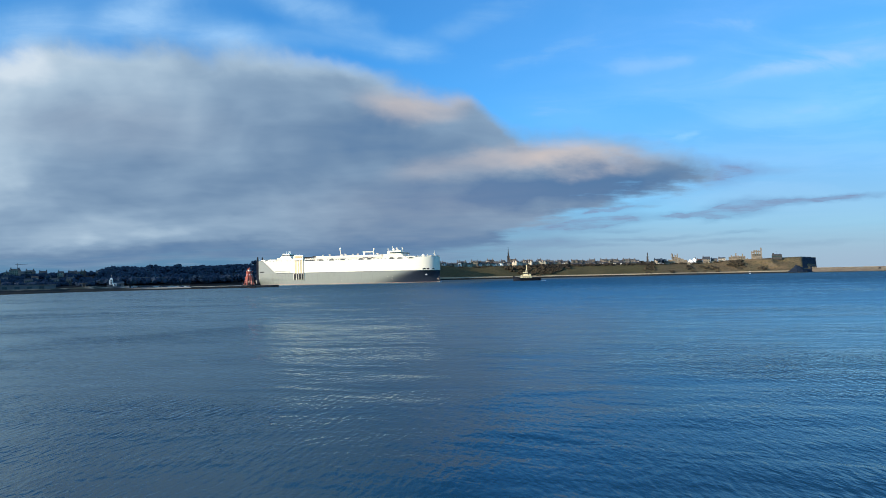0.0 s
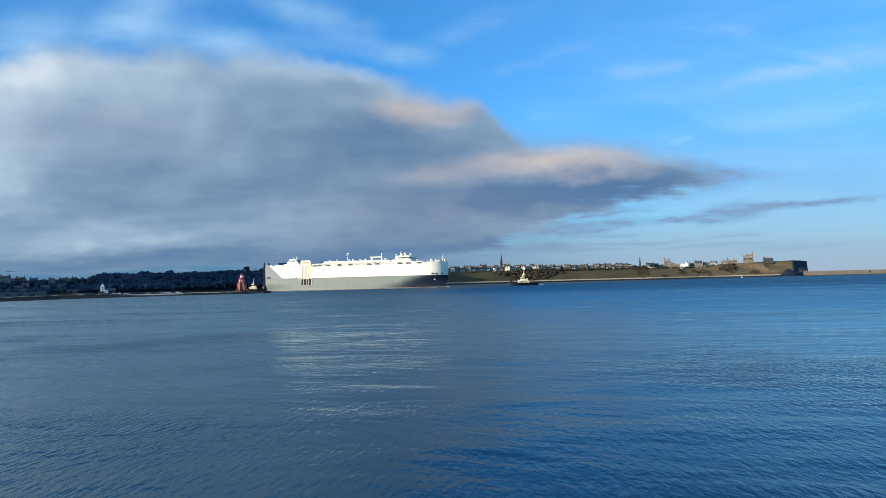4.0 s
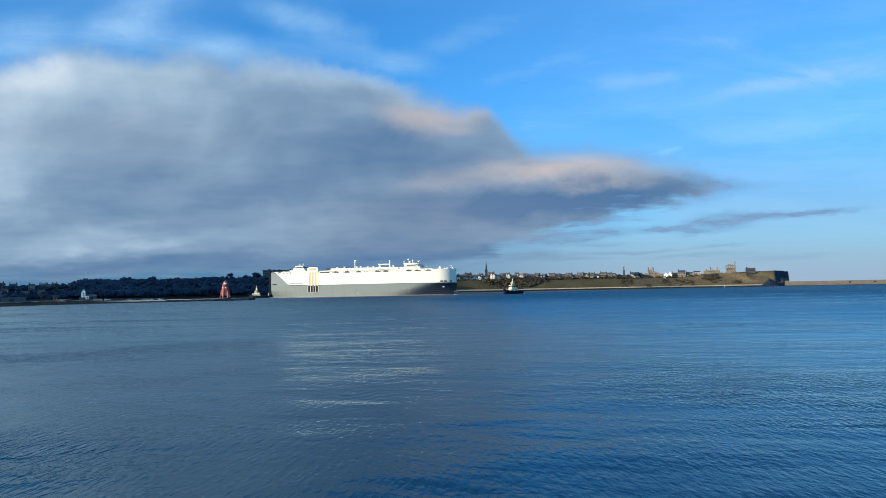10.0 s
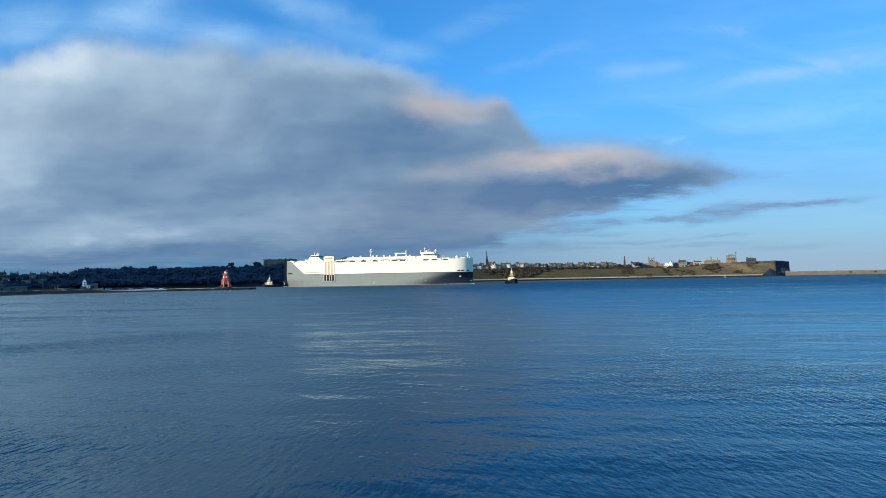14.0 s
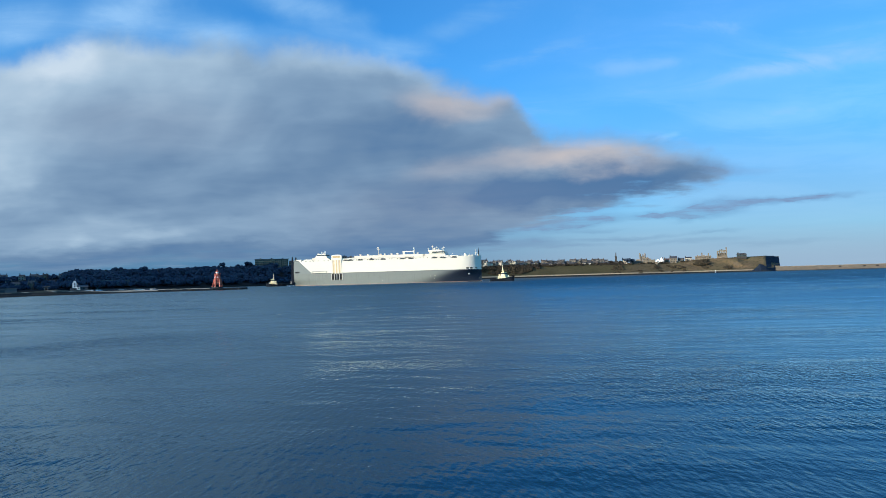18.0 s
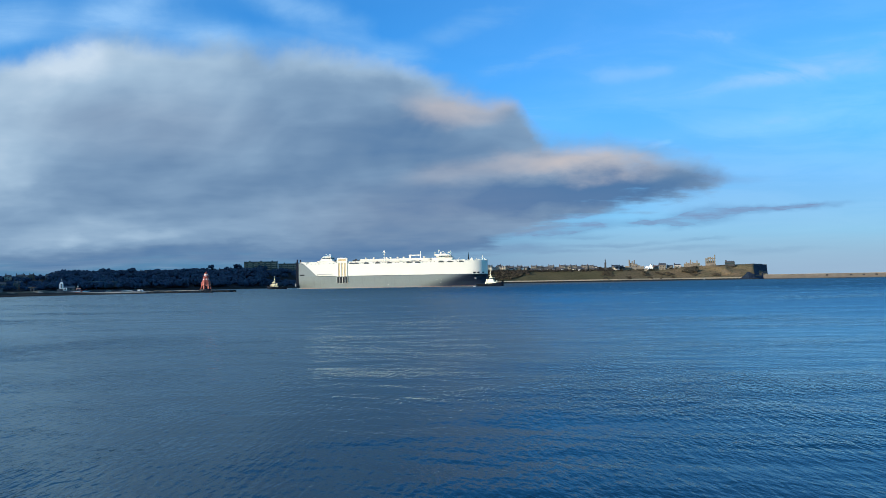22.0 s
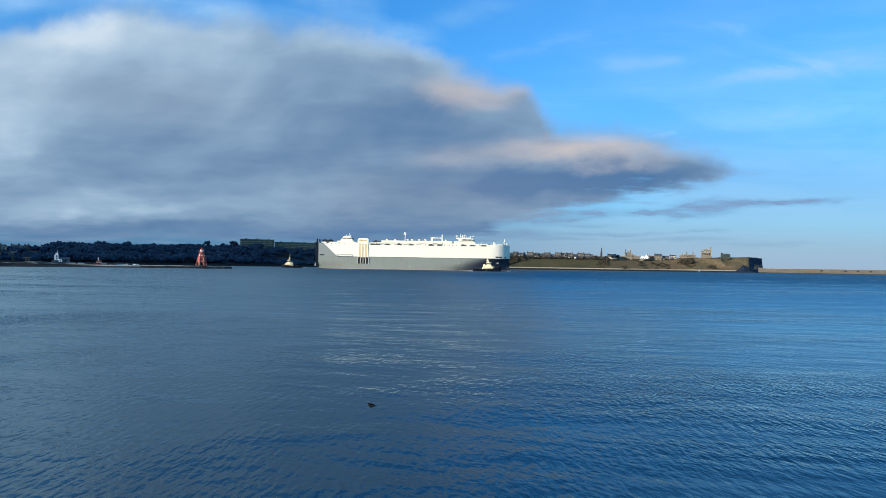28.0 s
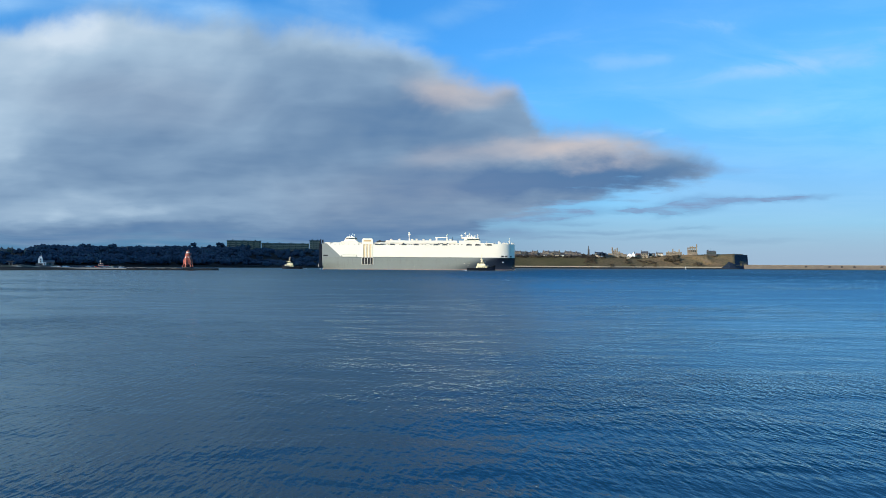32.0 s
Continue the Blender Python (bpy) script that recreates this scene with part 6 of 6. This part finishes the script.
def make_tree(az, r, h, spread, seed, lift=0.0):
    rng = random.Random(seed)
    p = polar(az, r, ground_at(az, r) + lift)
    t = thing("tree", Matrix.Translation(p), "bare rounded winter tree on the skyline", "tree", "skyline trees")
    bm = BM()
    tube(bm, (0, 0, -1), (0.2, 0, h * 0.45), 0.5, 0.3)
    for k in range(6):
        a = rng.uniform(0, 6.28)
        tube(bm, (0.1, 0, h * rng.uniform(0.25, 0.45)), (spread * 0.35 * math.cos(a), spread * 0.35 * math.sin(a), h * rng.uniform(0.6, 0.85)), 0.2, 0.06, 5)
    part("trunk", bm, BARK, t)
    verts, faces = [], []
    twig_cloud(rng, Vector((0, 0, 0)), h, spread, 220, verts, faces, 0.5, True)
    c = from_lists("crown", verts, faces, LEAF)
    c.parent = t


for k, (az, r, h, sp) in enumerate(((-17.3, 1062, 15, 11), (-15.9, 1075, 12, 9), (-15.2, 1080, 15, 9), (-22.8, 1022, 13, 10), (-24.5, 1015, 13, 11), (14.75, 1432, 9, 11), (15.1, 1436, 9, 10), (-3.4, 1190, 10, 8))):
    make_tree(az, r, h, sp, 40 + k)


# ---- the water's edge in front of the woods: white watch house, cars, sheds ----
def on_spit(ob, az, dr, turn=0.0, z=None):
    r, top = along(SPIT, az, 1), along(SPIT, az, 2)
    p = polar(az, r + dr, top * 0.98 if z is None else z)
    ob.matrix_basis = Matrix.Translation(p) @ pose(0, 0, 0, 0, 0, -az + turn)
    return ob


def make_watch_house():
    t = thing("watch_house", pose(0, 0, 0), "white weatherboard watch house with a square lookout tower", "building")
    # lower tower greyed to fit the camera's view, leaving only the top white
    bm = BM()
    box(bm, -1.4, 1.35, -1.65, 1.65, -1, 2.3)
    part("tower_base", bm, SHADE_BOARD, t, "lower tower, greyed to fit the camera's view")
    bm = BM()
    box(bm, -1.5, 1.35, -1.6, 1.6, 2.3, 5.9, taper=0.05)
    part("tower", bm, WHITEWASH, t)
    bm = BM()
    box(bm, -0.8, 0.9, -0.9, 0.9, 5.9, 7.2)
    part("lookout", bm, WHITEWASH, t)
    bm = BM()
    turned(bm, [(1.3, 7.2), (0.1, 7.7)], 4, phase=0.785)
    part("tower_roof", bm, SLATE, t)
    bm = BM()
    tube(bm, (0.3, 0, 7.4), (0.3, 0, 9.4), 0.07)
    part("flagstaff", bm, WHITEWASH, t)
    bm = BM()
    box(bm, 1.36, 3.6, -1.9, -1.5, 0.9, 2.9)
    part("front_panel", bm, WHITEWASH, t, "white front panel")
    bm = BM()
    box(bm, -3.0, -1.36, -1.4, 2.5, -1, 2.2)
    part("side_range", bm, SHADE_BOARD, t, "grey weatherboard lean-to")
    # the hall's shaded side is put into its colour
    bm = BM()
    box(bm, 1.36, 8.6, -1.5, 4, -1, 2.9)
    part("hall", bm, SHADE_BOARD, t, "boarded hall, its shaded side put into the grey")
    bm = BM()
    v = [bm.verts.new(c) for c in ((1.36, -1.9, 2.9), (9.0, -1.9, 2.9), (9.0, 4.4, 2.9), (1.36, 4.4, 2.9), (1.36, 1.2, 4.4), (9.0, 1.2, 4.4))]
    for q in ((0, 1, 5, 4), (2, 3, 4, 5), (1, 2, 5), (3, 0, 4)):
        bm.faces.new([v[i] for i in q])
    part("hall_roof", bm, SHADE_BOARD, t)
    for x, z in ((-0.5, 0.9), (-0.5, 2.9), (-0.5, 4.6), (2.0, 1.3), (5.6, 1.2)):
        bm = BM()
        box(bm, x, x + 1.0, -1.96 if 0 < x < 5 else (-1.56 if x > 0 else -1.70), -1.4, z, z + 1.1)
        part("window", bm, GLASS, t)
    return t


on_spit(make_watch_house(), -27.36, 62)


def make_car(body):
    t = thing("parked_car", pose(0, 0, 0), "small parked car beside the river", "car", "parked cars")
    bm = BM()
    prism(bm, [(-2.1, 0.35), (2.1, 0.35), (2.1, 0.8), (1.2, 0.95), (-2.1, 0.95)], -0.85, 0.85)
    part("body", bm, body, t)
    bm = BM()
    prism(bm, [(-1.7, 0.95), (1.0, 0.95), (0.4, 1.5), (-1.3, 1.5)], -0.75, 0.75)
    part("cabin", bm, GLASS, t)
    bm = BM()
    box(bm, -1.3, 0.4, -0.72, 0.72, 1.48, 1.54)
    part("roof", bm, body, t)
    for x in (-1.3, 1.3):
        for y in (-0.8, 0.8):
            bm = BM()
            turned(bm, [(0.32, -0.1), (0.32, 0.1)], 10)
            w = part("wheel", bm, RUBBER, t)
            w.matrix_basis = pose(x, y, 0.32, 90, 0, 0)
    return t


cars = [make_car(m) for m in (WHITEWASH, SILVER, NAVY)]
done = set()
for k in range(22):
    az = -26.6 + k * 0.22 + rnd.uniform(-0.09, 0.09)
    kind = rnd.choice((0, 1, 2, 2, 1, 2))
    r, top = along(SPIT, az, 1), along(SPIT, az, 2)
    p = polar(az, r + 40, top * 0.96)
    m = Matrix.Translation(p) @ pose(0, 0, 0, 0, 0, -az + rnd.choice((0, 180, 80)))
    if kind in done:
        copy_thing(cars[kind], m)
    else:
        done.add(kind)
        cars[kind].matrix_basis = m


def make_launch():
    t = thing("red_launch", pose(0, 0, 0), "small red pilot launch with a white wheelhouse passing behind the spit", "boat")
    bm = BM()
    rows = []
    for x, w in ((-3.6, 1.1), (-3.0, 1.25), (0.0, 1.3), (2.2, 1.0), (3.4, 0.4), (3.9, 0.05)):
        top = 1.9 + 0.03 * max(0.0, x + 1) ** 2
        rows.append([(x, -w, top), (x, -w * 0.75, 0.2), (x, 0, -0.4), (x, w * 0.75, 0.2), (x, w, top)])
    sheet(bm, rows, cap=True)
    bmesh.ops.recalc_face_normals(bm, faces=bm.faces[:])
    part("hull", bm, RED_BRIGHT, t, "bright red hull")
    bm = BM()
    box(bm, -3.3, 2.2, -1.1, 1.1, 1.6, 1.75)
    part("deck", bm, CONCRETE, t)
    bm = BM()
    box(bm, -1.6, 1.2, -0.85, 0.85, 1.7, 3.3, taper=0.2, bevel=0.08)
    cab = part("wheelhouse", bm, PINK, t, "pale pinkish wheelhouse")
    bm = BM()
    box(bm, -1.3, 1.0, -0.8, 0.8, 2.5, 3.0, taper=0.05)
    part("wheelhouse_window", bm, GLASS, cab)
    bm = BM()
    tube(bm, (-0.6, 0, 3.2), (-0.6, 0, 5.6), 0.14, 0.08)
    tube(bm, (-1.1, 0, 4.5), (-0.1, 0, 4.5), 0.08)
    part("mast", bm, WHITE, t)
    bm = BM()
    for k in range(10):
        bmesh.ops.create_icosphere(bm, subdivisions=1, radius=random.uniform(0.15, 0.35), matrix=pose(random.uniform(-7, -3.4), random.uniform(-1, 1), 0.02) @ Matrix.Diagonal((2.0, 1.2, 0.5, 1)))
    part("wash", bm, FOAM, t, "white water astern")["kind"] = "stuff"
    return t


launch = make_launch()
launch.scale = (1.35, 1.35, 1.35)


def make_shelter():
    t = thing("beach_shelter", pose(0, 0, 0), "small dim beach shelter with a flat roof", "hut")
    bm = BM()
    box(bm, -1.2, 1.2, -1.2, 1.2, -1, 2.4)
    part("wall", bm, SHED, t)
    bm = BM()
    box(bm, -2.4, 2.4, -2.2, 2.2, 2.4, 2.8)
    part("roof", bm, HOUSE_STONE, t)
    bm = BM()
    box(bm, -0.5, 0.5, -1.66, -1.5, -0.5, 1.7)
    part("door", bm, DARK, t)
    return t


on_spit(make_shelter(), -29.15, 30)


def make_shed(name, w, d, h, roof, wall, roof_mat, label):
    t = thing(name, pose(0, 0, 0), label, "shed")
    bm = BM()
    box(bm, -w / 2, w / 2, -d / 2, d / 2, -3, h)
    part("wall", bm, wall, t)
    bm = BM()
    prism(bm, [(-w / 2 - 0.5, h), (w / 2 + 0.5, h), (w / 2 + 0.3, h + roof), (-w / 2 - 0.3, h + roof)], -d / 2 - 0.5, d / 2 + 0.5)
    part("roof", bm, roof_mat, t)
    for k in range(int(w / 9)):
        x = -w / 2 + 9 * (k + 0.5)
        bm = BM()
        box(bm, x - 1.8, x + 1.8, -d / 2 - 0.06, -d / 2 + 0.1, -0.5, h * 0.65)
        part("roller_door", bm, STEEL, t)
    return t


stand(make_shed("quay_shed", 34, 14, 3.4, 0.8, SHED, SHED, "long grey quay shed with a pale roof"), -24.6, 925, z=8.0)
stand(make_shed("quay_shed", 60, 16, 2.7, 0.5, PALE_SHED, PALE_SHED, "long low dull grey riverside shed"), -33.4, 700, z=2.3)
stand(make_shed("quay_shed", 16, 14, 5.0, 2.6, BRICK, RED_TILE, "small shed with a red roof"), -34.9, 710, z=2.5)
for az in (-33.95, -33.5, -33.1):
    b = make_shed("tower_block", 4.5, 6, 13, 0.4, HOUSE_STONE, SHED, "dim square tower block among the trees")
    tagged(b, category="tower block", group="tower blocks")
    stand(b, az, 1010, z=8)


def make_crane():
    t = thing("tower_crane", pose(0, 0, 0), "slim distant tower crane above the roofs", "crane")
    bm = BM()
    tube(bm, (0, 0, -2), (0, 0, 25), 0.3, sides=4)
    part("mast", bm, STEEL, t)
    bm = BM()
    tube(bm, (-3, 0, 24.4), (13, 0, 25), 0.22, sides=4)
    part("jib", bm, STEEL, t)
    bm = BM()
    tube(bm, (0, 0, 25), (0, 0, 26.5), 0.25, 0.15, 4)
    part("apex", bm, STEEL, t)
    return t


stand(make_crane(), -33.24, 1230, z=12)
ob = stand(make_shed("school_hall", 30, 12, 4.6, 1.6, SOOTY, SHED, "long low hall with a pale grey roof"), 6.6, 1395)
tagged(ob, category="building")


# ---- the quay under the camera ----
def make_quay():
    bm = BM()
    box(bm, -60, 60, -14, 1.0, -4, 3.3, bevel=0.2)
    tagged(link("quay", bm, CONCRETE), "plain concrete quay at the water's edge", "quay", kind="structure")


make_quay()


# ---- small things on and over the water ----
def make_buoy():
    p = polar(21.1, 1385)
    t = thing("marker_buoy", Matrix.Translation(p), "small white marker buoy off the headland", "buoy")
    bm = BM()
    turned(bm, [(1.2, -0.6), (1.3, 0.4), (0.4, 0.7)], 10)
    part("float", bm, WHITEWASH, t)
    bm = BM()
    tube(bm, (0, 0, 0.5), (0, 0, 3.6), 0.35, 0.2, 6)
    part("post", bm, WHITEWASH, t)
    bm = BM()
    box(bm, -0.6, 0.6, -0.6, 0.6, 3.4, 4.4, taper=0.4)
    part("topmark", bm, WHITEWASH, t)


make_buoy()


def make_bird():
    t = thing("seabird", pose(2.0, -3.0, 3.36), "small dark seabird flying low over the water", "bird")
    brown = surface("dark_plumage", (0.010, 0.010, 0.011), 0.9, vary=0.3, size=0.05, gloss=0.05)
    bm = BM()
    bmesh.ops.create_icosphere(bm, subdivisions=2, radius=0.05, matrix=Matrix.Diagonal((1.5, 0.95, 0.95, 1)))
    part("body", bm, brown, t, smooth=True)
    bm = BM()
    bmesh.ops.create_icosphere(bm, subdivisions=1, radius=0.024, matrix=pose(0.085, 0, 0.015))
    part("head", bm, brown, t, smooth=True)
    bm = BM()
    prism(bm, [(-0.07, -0.008), (-0.13, -0.012), (-0.13, 0.004), (-0.07, 0.01)], -0.025, 0.025)
    part("tail", bm, brown, t)
    for side in (-1, 1):
        bm = BM()
        pts = [(0.04, 0.02, 0.01), (0.035, 0.09, 0.04), (-0.02, 0.15, 0.03), (-0.035, 0.09, 0.025), (-0.03, 0.02, 0.005)]
        lo = [bm.verts.new((x, side * y, z)) for x, y, z in pts]
        hi = [bm.verts.new((x, side * y, z + 0.006)) for x, y, z in pts]
        bm.faces.new(lo)
        bm.faces.new(hi[::-1])
        for k in range(5):
            bm.faces.new((lo[k], hi[k], hi[(k + 1) % 5], lo[(k + 1) % 5]))
        bmesh.ops.recalc_face_normals(bm, faces=bm.faces[:])
        part("wing", bm, brown, t)
    return t


bird = make_bird()
bird.scale = (0.55, 0.55, 0.55)
BIRD_ROWS = [
    (0, 2.0, -3.0, 3.36, 0, 90), (27.5, 2.0, -3.0, 3.36, 0, 95), (27.7, 1.2, 2.2, 1.9, 10, 105), (27.9, 0.05, 7.1, 2.0, 15, 120), (28.0, -0.67, 8.8, 3.26, 20, 130), (28.1, -2.25, 9.69, 4.01, 20, 150),
    (28.2, -3.0, 10.54, 4.06, 30, 175), (28.3, -3.46, 10.88, 3.64, 30, 205), (28.4, -3.59, 10.23, 3.13, 30, 240), (28.5, -3.8, 8.94, 2.63, 30, 265), (28.8, -6.5, 3.0, 2.0, 10, 240), (30, -30, -12, 6, 0, 215), (32, -60, -40, 14, 0, 215)]


# ---- what moves ----
SHIP_ROWS = [
    (0, -130.3, 762.3, -10.21), (4, -114.6, 763.5, -9.49), (8, -98.5, 763.6, -8.74), (12, -82.0, 762.8, -7.97), (16, -65.1, 761.0, -7.18),
    (20, -47.9, 758.2, -6.37), (24, -30.5, 754.3, -5.54), (28, -13.0, 749.5, -4.69), (32, 4.6, 743.6, -3.82)]
# azimuth, distance, heading from +x anticlockwise
LEAD_ROWS = [
    (0, 4.44, 690, 181), (3, 4.68, 688, 184), (6, 4.92, 686, 192), (8, 5.0, 684, 206), (10, 5.07, 682, 229), (12, 5.02, 680, 252), (13.5, 4.97, 679, 272),
    (15, 4.94, 678, 288), (17, 4.92, 677, 306), (19, 4.90, 675, 322), (21, 4.85, 673, 329), (23, 4.66, 672, 335), (25, 4.74, 671, 339), (28, 4.82, 670, 345), (32, 5.32, 668, 343)]
STERN_ROWS = [
    (0, -17.35, 812, 186), (3, -16.70, 810, 185), (6, -16.03, 808, 184), (9, -15.27, 806, 183), (12, -14.56, 803, 182), (15, -13.88, 800, 181), (18, -13.17, 796, 181),
    (21, -12.49, 791, 181), (24, -11.77, 785, 180), (28, -10.77, 778, 180), (32, -9.78, 771, 180)]


def motions():
    walk(ship, [(t, pose(x, y, 0, 0, 0, h)) for t, x, y, h in SHIP_ROWS])
    for tug, rows in ((lead_tug, LEAD_ROWS), (stern_tug, STERN_ROWS)):
        out = []
        for t, az, r, h in rows:
            p = polar(az, r)
            out.append((t, pose(p.x, p.y, 0, 0, 0, h)))
        walk(tug, out)
    # the bank drifts east and slackens
    walk(clouds, [(t, pose(x, 0, 0)) for t, x in ((0, -86.8), (8, -37.2), (16, 12.4), (20, 35.5), (25, 55.0), (28, 61.0), (32, 65.0))])
    walk(high_clouds, [(t, pose(1.6 * (t - 14.0), 0, 0)) for t in (0, 16, 32)])
    walk(bird, [(t, pose(x, y, z, rx, 0, rz)) for t, x, y, z, rx, rz in BIRD_ROWS])
    walk(sea, [(t, pose(-0.25 * t, -0.35 * t, 0)) for t in (0, 16, 32)])
    # the launch waits behind the watch house, then puts off along the spit
    rows = []
    for t, az in ((0, -27.2), (12, -27.2), (16, -27.18), (18.5, -27.05), (20, -26.8), (22, -26.24), (25, -25.44), (29, -24.33), (32, -23.5)):
        p = polar(az, 632.0)
        rows.append((t, pose(p.x, p.y, 0, 0, 0, -az)))
    walk(launch, rows)


motions()
